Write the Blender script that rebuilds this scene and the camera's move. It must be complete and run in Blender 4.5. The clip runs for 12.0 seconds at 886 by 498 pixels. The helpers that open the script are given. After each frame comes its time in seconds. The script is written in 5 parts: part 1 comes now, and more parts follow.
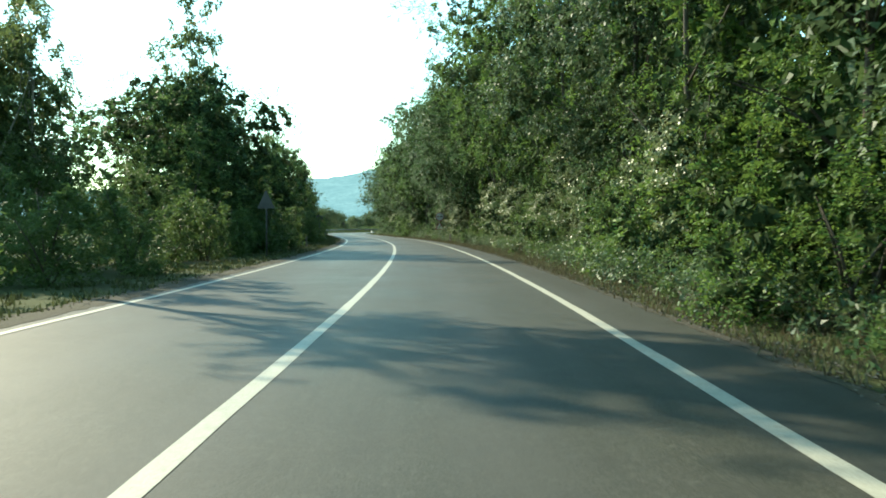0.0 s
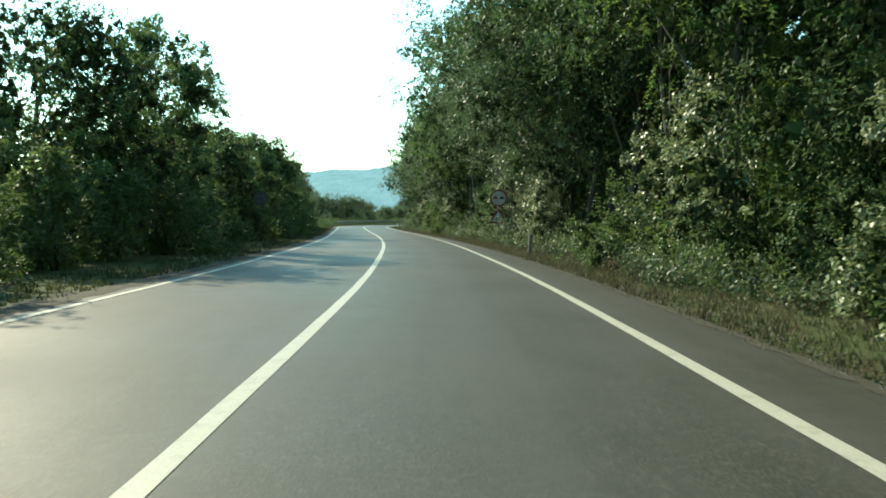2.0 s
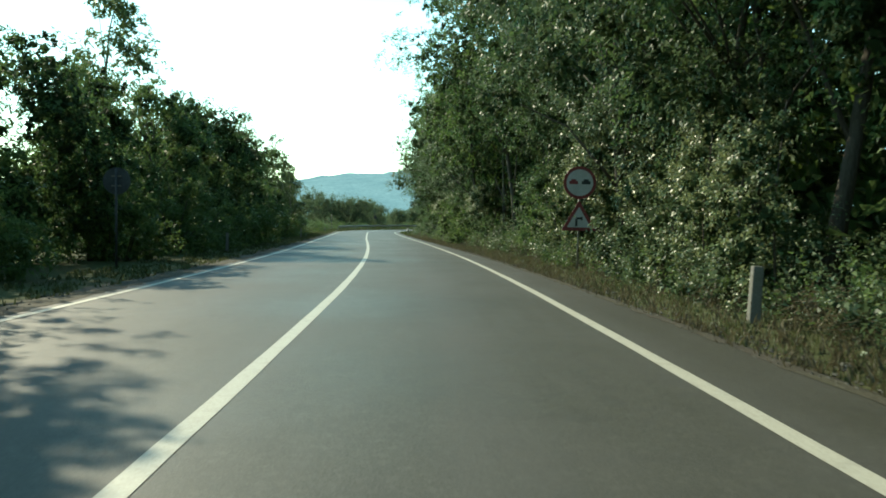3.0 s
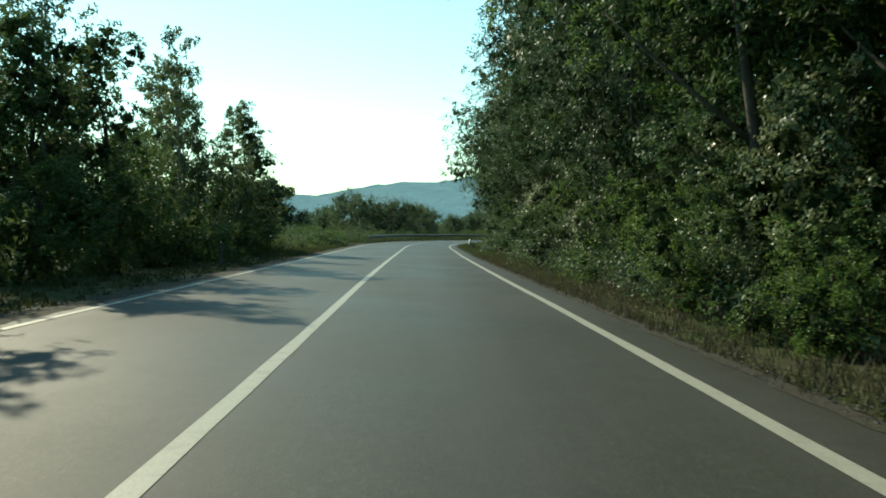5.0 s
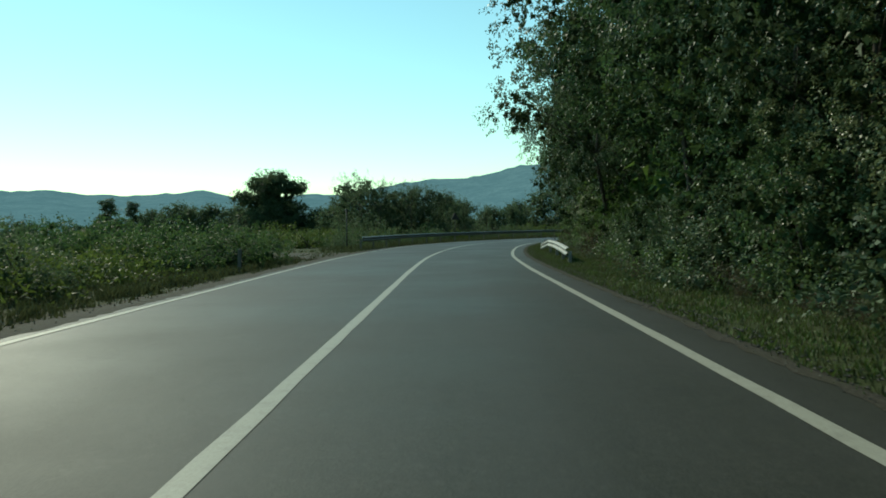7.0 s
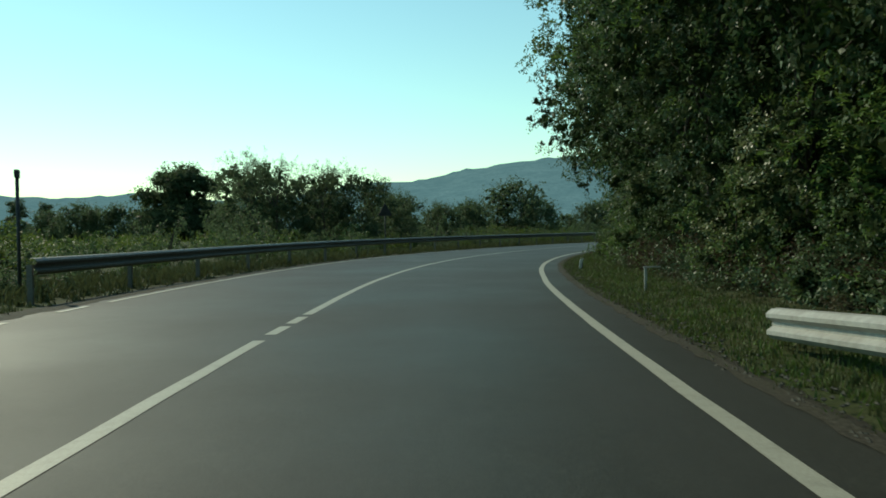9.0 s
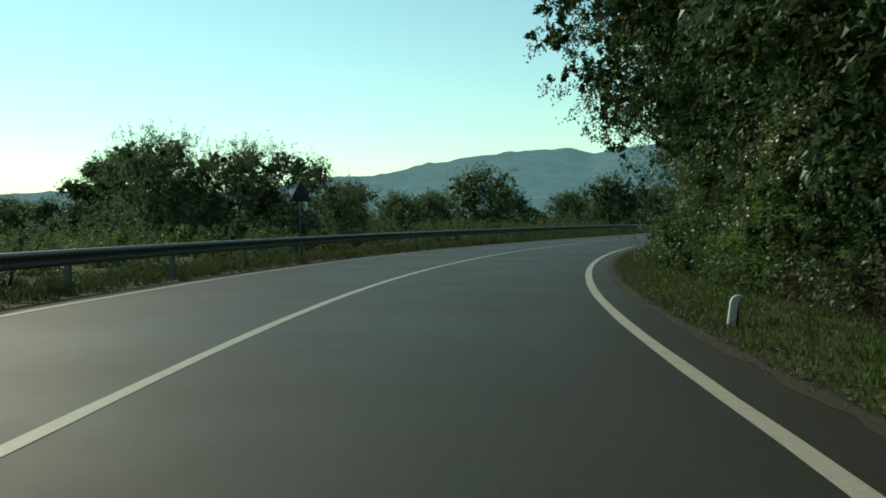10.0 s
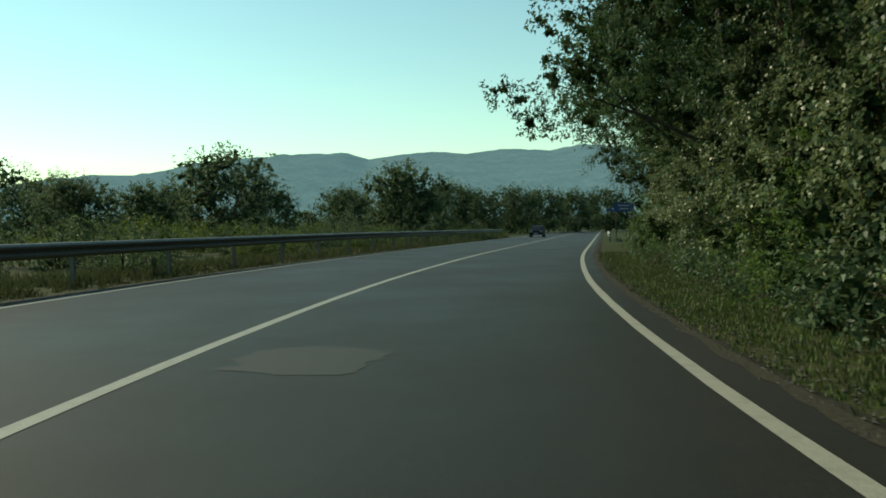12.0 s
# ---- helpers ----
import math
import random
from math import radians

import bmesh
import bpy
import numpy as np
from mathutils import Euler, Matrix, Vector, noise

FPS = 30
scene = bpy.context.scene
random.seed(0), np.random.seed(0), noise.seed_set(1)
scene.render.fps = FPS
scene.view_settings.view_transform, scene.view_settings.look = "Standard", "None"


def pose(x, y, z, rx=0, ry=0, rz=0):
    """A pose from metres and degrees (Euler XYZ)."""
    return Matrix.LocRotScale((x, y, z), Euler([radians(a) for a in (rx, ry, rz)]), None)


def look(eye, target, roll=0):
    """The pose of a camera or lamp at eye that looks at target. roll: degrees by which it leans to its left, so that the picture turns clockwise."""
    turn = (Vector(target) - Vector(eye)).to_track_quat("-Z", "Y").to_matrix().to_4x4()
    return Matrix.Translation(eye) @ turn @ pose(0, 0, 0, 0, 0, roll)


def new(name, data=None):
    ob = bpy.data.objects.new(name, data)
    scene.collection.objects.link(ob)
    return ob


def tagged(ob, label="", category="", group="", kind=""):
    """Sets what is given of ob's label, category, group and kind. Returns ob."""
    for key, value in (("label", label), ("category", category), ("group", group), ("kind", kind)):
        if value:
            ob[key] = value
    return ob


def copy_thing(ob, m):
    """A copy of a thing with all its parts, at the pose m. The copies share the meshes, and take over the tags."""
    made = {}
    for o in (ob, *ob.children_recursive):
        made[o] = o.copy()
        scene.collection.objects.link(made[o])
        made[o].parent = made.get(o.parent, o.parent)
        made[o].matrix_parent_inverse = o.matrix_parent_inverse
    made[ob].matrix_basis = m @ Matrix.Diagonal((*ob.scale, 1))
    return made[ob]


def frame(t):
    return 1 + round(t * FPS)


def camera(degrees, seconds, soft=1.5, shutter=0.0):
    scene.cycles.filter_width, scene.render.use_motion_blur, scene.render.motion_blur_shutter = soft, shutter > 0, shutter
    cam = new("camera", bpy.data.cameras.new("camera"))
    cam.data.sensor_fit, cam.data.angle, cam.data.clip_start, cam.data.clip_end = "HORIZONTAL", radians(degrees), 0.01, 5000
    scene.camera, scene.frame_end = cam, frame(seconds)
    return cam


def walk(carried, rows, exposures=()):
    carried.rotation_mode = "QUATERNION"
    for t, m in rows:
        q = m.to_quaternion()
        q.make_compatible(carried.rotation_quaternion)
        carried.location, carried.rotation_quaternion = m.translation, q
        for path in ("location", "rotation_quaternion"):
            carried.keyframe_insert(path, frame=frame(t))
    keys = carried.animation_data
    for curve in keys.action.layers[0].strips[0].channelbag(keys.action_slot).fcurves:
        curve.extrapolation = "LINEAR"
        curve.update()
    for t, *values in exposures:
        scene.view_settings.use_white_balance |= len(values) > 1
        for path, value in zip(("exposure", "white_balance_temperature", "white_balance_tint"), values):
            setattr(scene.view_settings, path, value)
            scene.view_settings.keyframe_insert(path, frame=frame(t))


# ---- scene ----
cam = camera(59.9, 12.0, soft=1.75, shutter=0.05)
PATH = [
    (0.0, -2.284, -2.715, 1.150, 88.47, -0.12, -4.17),
    (0.5, -1.692, 6.880, 1.150, 88.25, -0.21, -2.83),
    (1.0, -1.277, 16.416, 1.150, 88.05, -0.51, -1.98),
    (1.5, -0.955, 25.724, 1.150, 88.00, -0.72, -1.61),
    (2.0, -0.652, 35.220, 1.150, 87.89, -0.55, -1.19),
    (2.5, -0.574, 44.549, 1.150, 88.00, -0.65, -0.83),
    (3.0, -0.690, 54.112, 1.150, 88.19, -0.70, -0.03),
    (5.0, -3.047, 91.611, 1.150, 88.81, -0.76, 4.03),
    (5.5, -3.934, 100.693, 1.150, 88.62, -0.51, 5.08),
    (6.0, -4.865, 109.694, 1.150, 88.72, -0.14, 5.96),
    (6.5, -5.773, 118.458, 1.150, 88.69, 0.52, 6.33),
    (7.0, -6.614, 127.154, 1.150, 88.59, 0.84, 6.27),
    (9.0, -8.873, 160.587, 1.150, 88.83, 0.83, 2.22),
    (9.5, -9.008, 168.231, 1.150, 88.68, 0.99, 1.04),
    (10.0, -8.923, 175.871, 1.150, 88.36, 1.15, -0.59),
    (10.5, -8.416, 183.225, 1.150, 88.23, 1.44, -3.52),
    (11.0, -7.519, 190.662, 1.150, 88.18, 0.93, -7.93),
    (11.5, -6.056, 198.148, 1.150, 88.16, 0.46, -12.42),
    (12.0, -3.936, 205.696, 1.150, 88.48, 0.68, -17.21),
]
EXPOSURES = [(0.0, 1.82, 6700, 6), (0.6, 1.5, 6700, 6), (1.4, 1.56, 6700, 6), (2.0, 1.64, 6700, 6), (2.6, 1.5, 6700, 6), (3.2, 1.34, 6700, 6),
             (5.0, 0.76, 6650, 5), (5.5, 0.64, 6550, 4), (6.0, 0.46, 6480, 3), (6.5, 0.2, 6380, 2), (7.0, 0.06, 6250, 1),
             (9.0, 0.02, 6600, 4), (10.5, 0.07, 6950, 6), (12.0, 0.18, 7150, 7)]
walk(cam, [(r[0], pose(*r[1:])) for r in PATH], EXPOSURES)

# ---- sky and sun ----
SUN_AZ, SUN_EL = radians(-43), radians(33)
world = bpy.data.worlds.new("sky")
scene.world = world
world.use_nodes = True
wn = world.node_tree.nodes
sky = wn.new("ShaderNodeTexSky")
sky.sky_type = "NISHITA"
sky.sun_disc = False
sky.sun_elevation, sky.sun_rotation = SUN_EL, SUN_AZ
sky.air_density, sky.dust_density, sky.ozone_density = 1.3, 0.05, 1.6
wn["Background"].inputs["Strength"].default_value = 0.145
hue = wn.new("ShaderNodeMix")
hue.data_type, hue.blend_type = "RGBA", "MULTIPLY"
hue.inputs[0].default_value, hue.inputs[7].default_value = 1.0, (0.745, 1.0, 0.85, 1)
world.node_tree.links.new(sky.outputs[0], hue.inputs[6])
world.node_tree.links.new(hue.outputs[2], wn["Background"].inputs["Color"])
sun = new("sun", bpy.data.lights.new("sun", "SUN"))
sun.data.energy, sun.data.angle, sun.data.color = 3.2, radians(0.6), (1.0, 0.92, 0.69)
to_sun = Vector((math.sin(SUN_AZ) * math.cos(SUN_EL), math.cos(SUN_AZ) * math.cos(SUN_EL), math.sin(SUN_EL)))
sun.matrix_world = look(to_sun * 200, (0, 0, 0))

# ---- materials ----


def material(name, rough=0.8, spec=0.3, metal=0.0):
    m = bpy.data.materials.new(name)
    m.use_nodes = True
    n, l = m.node_tree.nodes, m.node_tree.links
    b = n["Principled BSDF"]
    b.inputs["Roughness"].default_value = rough
    b.inputs["Specular IOR Level"].default_value = spec
    b.inputs["Metallic"].default_value = metal
    return m, n, l, b


def noise_node(n, l, scale, detail=4.0, rough=0.6, coords=None):
    t = n.new("ShaderNodeTexNoise")
    t.inputs["Scale"].default_value = scale
    t.inputs["Detail"].default_value = detail
    t.inputs["Roughness"].default_value = rough
    if coords is None:
        coords = n.new("ShaderNodeTexCoord").outputs["Object"]
    l.new(coords, t.inputs["Vector"])
    return t.outputs["Fac"]


def ramp(n, l, fac, stops):
    r = n.new("ShaderNodeValToRGB")
    e = r.color_ramp.elements
    while len(e) < len(stops):
        e.new(0.5)
    for i, (p, c) in enumerate(stops):
        e[i].position = p
        e[i].color = (*c, 1) if len(c) == 3 else c
    l.new(fac, r.inputs[0])
    return r.outputs[0]


def mix(n, l, fac, a, b, kind="MIX"):
    x = n.new("ShaderNodeMix")
    x.data_type, x.blend_type = "RGBA", kind
    for sock, val in ((x.inputs[0], fac), (x.inputs[6], a), (x.inputs[7], b)):
        if hasattr(val, "default_value"):
            l.new(val, sock)
        else:
            sock.default_value = (*val, 1) if isinstance(val, tuple) else val
    return x.outputs[2]


def bump(n, l, b, height, strength, distance):
    k = n.new("ShaderNodeBump")
    k.inputs["Strength"].default_value = strength
    k.inputs["Distance"].default_value = distance
    l.new(height, k.inputs["Height"])
    l.new(k.outputs[0], b.inputs["Normal"])


def two_scale(name, dark, light, fine, coarse, rough=0.85, spec=0.3, metal=0.0, relief=0.004, stain=None):
    """A surface whose colour varies at a fine and at a coarse scale, with relief."""
    m, n, l, b = material(name, rough, spec, metal)
    f, c = noise_node(n, l, fine, 6), noise_node(n, l, coarse, 4)
    col = ramp(n, l, f, [(0.3, dark), (0.7, light)])
    st = stain or tuple(0.6 * v for v in dark)
    col = mix(n, l, ramp(n, l, c, [(0.45, (0, 0, 0)), (0.7, (0.6, 0.6, 0.6))]), col, st)
    l.new(col, b.inputs["Base Color"])
    bump(n, l, b, f, 0.6, relief)
    return m


def asphalt_material():
    """Worn asphalt: stone grain, mottling, stains, and bands polished by wheels along each lane."""
    m, n, l, b = material("asphalt", 0.6, 0.17)
    grain = noise_node(n, l, 70, 4, 0.75)
    chips = noise_node(n, l, 16, 4, 0.7)
    mottle = noise_node(n, l, 3.5, 5, 0.65)
    stain = noise_node(n, l, 0.3, 5, 0.6)
    col = ramp(n, l, grain, [(0.3, (0.0125, 0.0132, 0.0100)), (0.5, (0.0375, 0.039, 0.030)), (0.72, (0.120, 0.121, 0.090))])
    col = mix(n, l, ramp(n, l, chips, [(0.52, (0, 0, 0)), (0.68, (0.6, 0.6, 0.6))]), col, (0.088, 0.09, 0.072))
    col = mix(n, l, ramp(n, l, mottle, [(0.45, (0, 0, 0)), (0.75, (0.45, 0.45, 0.45))]), col, (0.024, 0.025, 0.023))
    col = mix(n, l, ramp(n, l, stain, [(0.42, (0, 0, 0)), (0.7, (0.45, 0.45, 0.45))]), col, (0.062, 0.062, 0.055))
    at = n.new("ShaderNodeAttribute")
    at.attribute_name = "across"
    wave = n.new("ShaderNodeMath")
    wave.operation = "MULTIPLY"
    wave.inputs[1].default_value = 2 * math.pi / 1.72
    l.new(at.outputs["Fac"], wave.inputs[0])
    cos = n.new("ShaderNodeMath")
    cos.operation = "COSINE"
    l.new(wave.outputs[0], cos.inputs[0])
    band = ramp(n, l, cos.outputs[0], [(0.0, (0, 0, 0)), (0.9, (0.28, 0.28, 0.28))])
    col = mix(n, l, band, col, (0.066, 0.066, 0.06))
    # streaks drawn out along the lanes by the traffic
    sep = n.new("ShaderNodeSeparateXYZ")
    l.new(n.new("ShaderNodeTexCoord").outputs["Object"], sep.inputs[0])
    put = n.new("ShaderNodeCombineXYZ")
    l.new(at.outputs["Fac"], put.inputs[0])
    slow = n.new("ShaderNodeMath")
    slow.operation = "MULTIPLY"
    slow.inputs[1].default_value = 0.06
    l.new(sep.outputs[1], slow.inputs[0])
    l.new(slow.outputs[0], put.inputs[1])
    streak = noise_node(n, l, 5.0, 4, 0.6, put.outputs[0])
    col = mix(n, l, ramp(n, l, streak, [(0.45, (0, 0, 0)), (0.7, (0.22, 0.22, 0.22))]), col, (0.07, 0.069, 0.06))
    # the surface grows gradually darker along y, towards and through the bend
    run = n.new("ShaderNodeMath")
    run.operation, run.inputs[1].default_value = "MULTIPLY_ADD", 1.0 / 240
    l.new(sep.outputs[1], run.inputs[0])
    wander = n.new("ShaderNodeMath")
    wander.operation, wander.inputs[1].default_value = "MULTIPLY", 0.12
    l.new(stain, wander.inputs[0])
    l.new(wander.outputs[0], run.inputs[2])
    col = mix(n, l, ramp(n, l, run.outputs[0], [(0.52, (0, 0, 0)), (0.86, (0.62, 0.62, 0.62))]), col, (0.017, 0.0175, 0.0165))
    # brown dirt on the shoulder, outside the edge line
    edge = n.new("ShaderNodeAttribute")
    edge.attribute_name = "beyond_line"
    add = n.new("ShaderNodeMath")
    add.operation = "ADD"
    l.new(edge.outputs["Fac"], add.inputs[0])
    l.new(mottle, add.inputs[1])
    col = mix(n, l, ramp(n, l, add.outputs[0], [(0.5, (0, 0, 0)), (1.1, (0.26, 0.26, 0.26))]), col, (0.034, 0.031, 0.024))
    l.new(col, b.inputs["Base Color"])
    l.new(ramp(n, l, stain, [(0.3, (0.53, 0.53, 0.53)), (0.7, (0.66, 0.66, 0.66))]), b.inputs["Roughness"])
    bump(n, l, b, grain, 0.7, 0.006)
    return m


def paint_material():
    m, n, l, b = material("road_paint", 0.6, 0.35)
    grain, wear = noise_node(n, l, 60, 4, 0.7), noise_node(n, l, 5, 6, 0.7)
    col = ramp(n, l, grain, [(0.3, (0.27, 0.265, 0.21)), (0.7, (0.40, 0.39, 0.32))])
    col = mix(n, l, ramp(n, l, wear, [(0.5, (0, 0, 0)), (0.75, (0.45, 0.45, 0.45))]), col, (0.13, 0.13, 0.105))
    l.new(col, b.inputs["Base Color"])
    bump(n, l, b, grain, 0.5, 0.003)
    return m


def leaf_material(name, dark, mid, light, translucent=0.4, rough=0.55, spec=0.18):
    """Leaves: each one its own shade of green, thin enough to let light through."""
    m, n, l, b = material(name, rough, spec)
    rnd = n.new("ShaderNodeNewGeometry").outputs["Random Per Island"]
    col = ramp(n, l, rnd, [(0.0, dark), (0.55, mid), (1.0, light)])
    patch = noise_node(n, l, 0.6, 3, 0.5)
    col = mix(n, l, ramp(n, l, patch, [(0.4, (0, 0, 0)), (0.65, (0.55, 0.55, 0.55))]), col, dark)
    l.new(col, b.inputs["Base Color"])
    t = n.new("ShaderNodeBsdfTranslucent")
    warm = mix(n, l, 0.5, col, light)
    l.new(warm, t.inputs["Color"])
    s = n.new("ShaderNodeMixShader")
    s.inputs[0].default_value = translucent
    l.new(b.outputs[0], s.inputs[1])
    l.new(t.outputs[0], s.inputs[2])
    l.new(s.outputs[0], n["Material Output"].inputs["Surface"])
    return m


def bark_material(name, dark, light):
    m, n, l, b = material(name, 0.9, 0.2)
    co = n.new("ShaderNodeMapping")
    co.inputs["Scale"].default_value = (6, 6, 1.2)
    l.new(n.new("ShaderNodeTexCoord").outputs["Object"], co.inputs["Vector"])
    f = noise_node(n, l, 4, 6, 0.7, co.outputs[0])
    l.new(ramp(n, l, f, [(0.3, dark), (0.7, light)]), b.inputs["Base Color"])
    bump(n, l, b, f, 0.8, 0.02)
    return m


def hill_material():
    m, n, l, b = material("hills_with_haze", 1.0, 0.0)
    # Distance haze is put into the blue-grey base colours and the emission.
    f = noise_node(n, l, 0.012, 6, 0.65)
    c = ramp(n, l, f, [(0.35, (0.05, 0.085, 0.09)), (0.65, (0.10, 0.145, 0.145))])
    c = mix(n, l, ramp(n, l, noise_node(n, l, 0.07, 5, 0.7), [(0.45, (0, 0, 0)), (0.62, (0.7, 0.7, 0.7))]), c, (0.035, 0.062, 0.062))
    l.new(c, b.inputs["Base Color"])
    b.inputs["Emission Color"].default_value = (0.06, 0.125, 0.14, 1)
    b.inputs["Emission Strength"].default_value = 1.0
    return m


ASPHALT, PAINT = asphalt_material(), paint_material()
PATCH = two_scale("asphalt_patch", (0.024, 0.0245, 0.021), (0.066, 0.066, 0.056), 70, 2.5, 0.7, stain=(0.045, 0.046, 0.042))
TAR = two_scale("tar", (0.012, 0.012, 0.012), (0.03, 0.03, 0.03), 40, 4, 0.45)
GRAVEL = two_scale("gravel", (0.020, 0.018, 0.013), (0.080, 0.072, 0.054), 22, 1.2, 0.95, 0.15, relief=0.02, stain=(0.05, 0.052, 0.026))
STONE = two_scale("pebble", (0.06, 0.055, 0.043), (0.16, 0.148, 0.118), 30, 3, 0.9, 0.2)
SOIL = two_scale("ground_grass", (0.030, 0.040, 0.014), (0.062, 0.076, 0.028), 14, 0.25, 0.95, 0.1, relief=0.03, stain=(0.065, 0.052, 0.03))
GRASS = leaf_material("grass_blade", (0.040, 0.054, 0.018), (0.070, 0.090, 0.032), (0.118, 0.132, 0.060), 0.26, 0.55, 0.15)
FRESH_GRASS = leaf_material("fresh_grass", (0.044, 0.078, 0.016), (0.074, 0.128, 0.026), (0.12, 0.17, 0.045), 0.25, 0.55, 0.15)
DRY_GRASS = leaf_material("dry_grass", (0.052, 0.047, 0.026), (0.078, 0.070, 0.040), (0.118, 0.106, 0.064), 0.3, 0.6, 0.15)
DRY_BRUSH = leaf_material("dry_brush", (0.030, 0.022, 0.014), (0.060, 0.042, 0.026), (0.105, 0.078, 0.050), 0.25, 0.7, 0.1)
LEAF_LOCUST = leaf_material("locust_leaf", (0.034, 0.073, 0.015), (0.078, 0.152, 0.032), (0.177, 0.268, 0.060), 0.34)
LEAF_IVY = leaf_material("vine_leaf", (0.030, 0.057, 0.023), (0.063, 0.106, 0.043), (0.165, 0.222, 0.114), 0.25, 0.5, 0.26)
LEAF_HAZEL = leaf_material("hazel_leaf", (0.034, 0.071, 0.020), (0.074, 0.132, 0.036), (0.164, 0.237, 0.073), 0.3)
LEAF_DARK = leaf_material("elm_leaf", (0.026, 0.061, 0.022), (0.056, 0.109, 0.038), (0.127, 0.197, 0.069), 0.28)
LEAF_POPLAR = leaf_material("poplar_leaf", (0.035, 0.060, 0.020), (0.065, 0.103, 0.034), (0.150, 0.194, 0.071), 0.45, 0.45, 0.2)
LEAF_WEED = leaf_material("weed_leaf", (0.034, 0.062, 0.011), (0.068, 0.11, 0.019), (0.13, 0.17, 0.04), 0.5)
LEAF_VINE = leaf_material("clematis_leaf", (0.058, 0.091, 0.033), (0.124, 0.173, 0.065), (0.273, 0.309, 0.155), 0.3, 0.4, 0.42)
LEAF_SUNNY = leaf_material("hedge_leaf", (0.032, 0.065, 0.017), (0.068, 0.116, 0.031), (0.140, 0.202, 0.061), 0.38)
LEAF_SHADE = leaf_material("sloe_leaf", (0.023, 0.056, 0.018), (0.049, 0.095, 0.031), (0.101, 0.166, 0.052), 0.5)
# Leaf colour for distant growth, lightened and greyed to carry the haze.
LEAF_FAR = leaf_material("hazed_leaf", (0.038, 0.066, 0.033), (0.064, 0.100, 0.048), (0.102, 0.14, 0.068), 0.6)
BARK = bark_material("bark", (0.035, 0.030, 0.023), (0.10, 0.085, 0.066))
BARK_PALE = bark_material("pale_bark", (0.10, 0.095, 0.08), (0.26, 0.25, 0.21))
STEEL = two_scale("galvanised_steel", (0.095, 0.092, 0.078), (0.17, 0.165, 0.142), 18, 1.5, 0.55, 0.35, 0.0, 0.002, stain=(0.13, 0.11, 0.085))
WHITE = two_scale("white_paint", (0.40, 0.40, 0.37), (0.54, 0.53, 0.49), 25, 3, 0.5, 0.4, 0.0, 0.001, stain=(0.45, 0.43, 0.38))
RED = two_scale("sign_red", (0.13, 0.02, 0.02), (0.19, 0.03, 0.028), 25, 3, 0.5, 0.3)
SIGN_WHITE = two_scale("sign_white", (0.30, 0.29, 0.28), (0.38, 0.37, 0.36), 25, 3, 0.5, 0.3, stain=(0.24, 0.23, 0.21))
BLACK = two_scale("sign_black", (0.015, 0.015, 0.015), (0.03, 0.03, 0.03), 25, 3, 0.5)
SIGN_BLUE = two_scale("sign_blue", (0.02, 0.05, 0.16), (0.03, 0.07, 0.22), 25, 3, 0.4, 0.5)
SIGN_GREY = two_scale("sign_back", (0.045, 0.046, 0.047), (0.08, 0.082, 0.083), 20, 2, 0.6, 0.3, 0.3)
CONCRETE = two_scale("concrete", (0.11, 0.107, 0.092), (0.18, 0.174, 0.15), 40, 4, 0.9, 0.2, stain=(0.12, 0.12, 0.085))
RAIL_PAINT = two_scale("rail_paint", (0.26, 0.26, 0.24), (0.40, 0.40, 0.37), 12, 1.2, 0.6, 0.3, 0.0, 0.001, stain=(0.22, 0.2, 0.16))
# Leaf colour darkened to hold the shade inside crowns, bushes and curtains.
INNER_SHADE = leaf_material("inner_leaf_shade", (0.022, 0.038, 0.016), (0.040, 0.062, 0.024), (0.070, 0.10, 0.038), 0.2, 0.7, 0.05)
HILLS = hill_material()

# ---- helpers for meshes ----


def mesh_from(name, verts, faces, mat, smooth=False):
    me = bpy.data.meshes.new(name)
    me.from_pydata(verts, [], faces)
    me.materials.append(mat)
    if smooth:
        me.shade_smooth()
    me.update()
    return me


def part(name, me, parent, label="", m=None):
    ob = new(name, me)
    ob.parent = parent
    if m is not None:
        ob.matrix_basis = m
    if label:
        ob["label"] = label
    return ob


def box_data(cx, cy, cz, sx, sy, sz, taper=1.0):
    """Corners and faces of a box whose top is taper times as wide as its foot."""
    v = []
    for k, z in ((1.0, cz - sz / 2), (taper, cz + sz / 2)):
        for a, b in ((-1, -1), (1, -1), (1, 1), (-1, 1)):
            v.append((cx + a * sx / 2 * k, cy + b * sy / 2 * k, z))
    return v, [(3, 2, 1, 0), (4, 5, 6, 7), (0, 1, 5, 4), (1, 2, 6, 5), (2, 3, 7, 6), (3, 0, 4, 7)]


def bevelled(name, verts, faces, mat, width):
    bm = bmesh.new()
    vs = [bm.verts.new(v) for v in verts]
    for f in faces:
        bm.faces.new([vs[i] for i in f])
    bmesh.ops.recalc_face_normals(bm, faces=bm.faces)
    if width:
        bmesh.ops.bevel(bm, geom=bm.edges[:], offset=width, segments=2, affect="EDGES", profile=0.6)
    me = bpy.data.meshes.new(name)
    bm.to_mesh(me)
    bm.free()
    me.materials.append(mat)
    return me


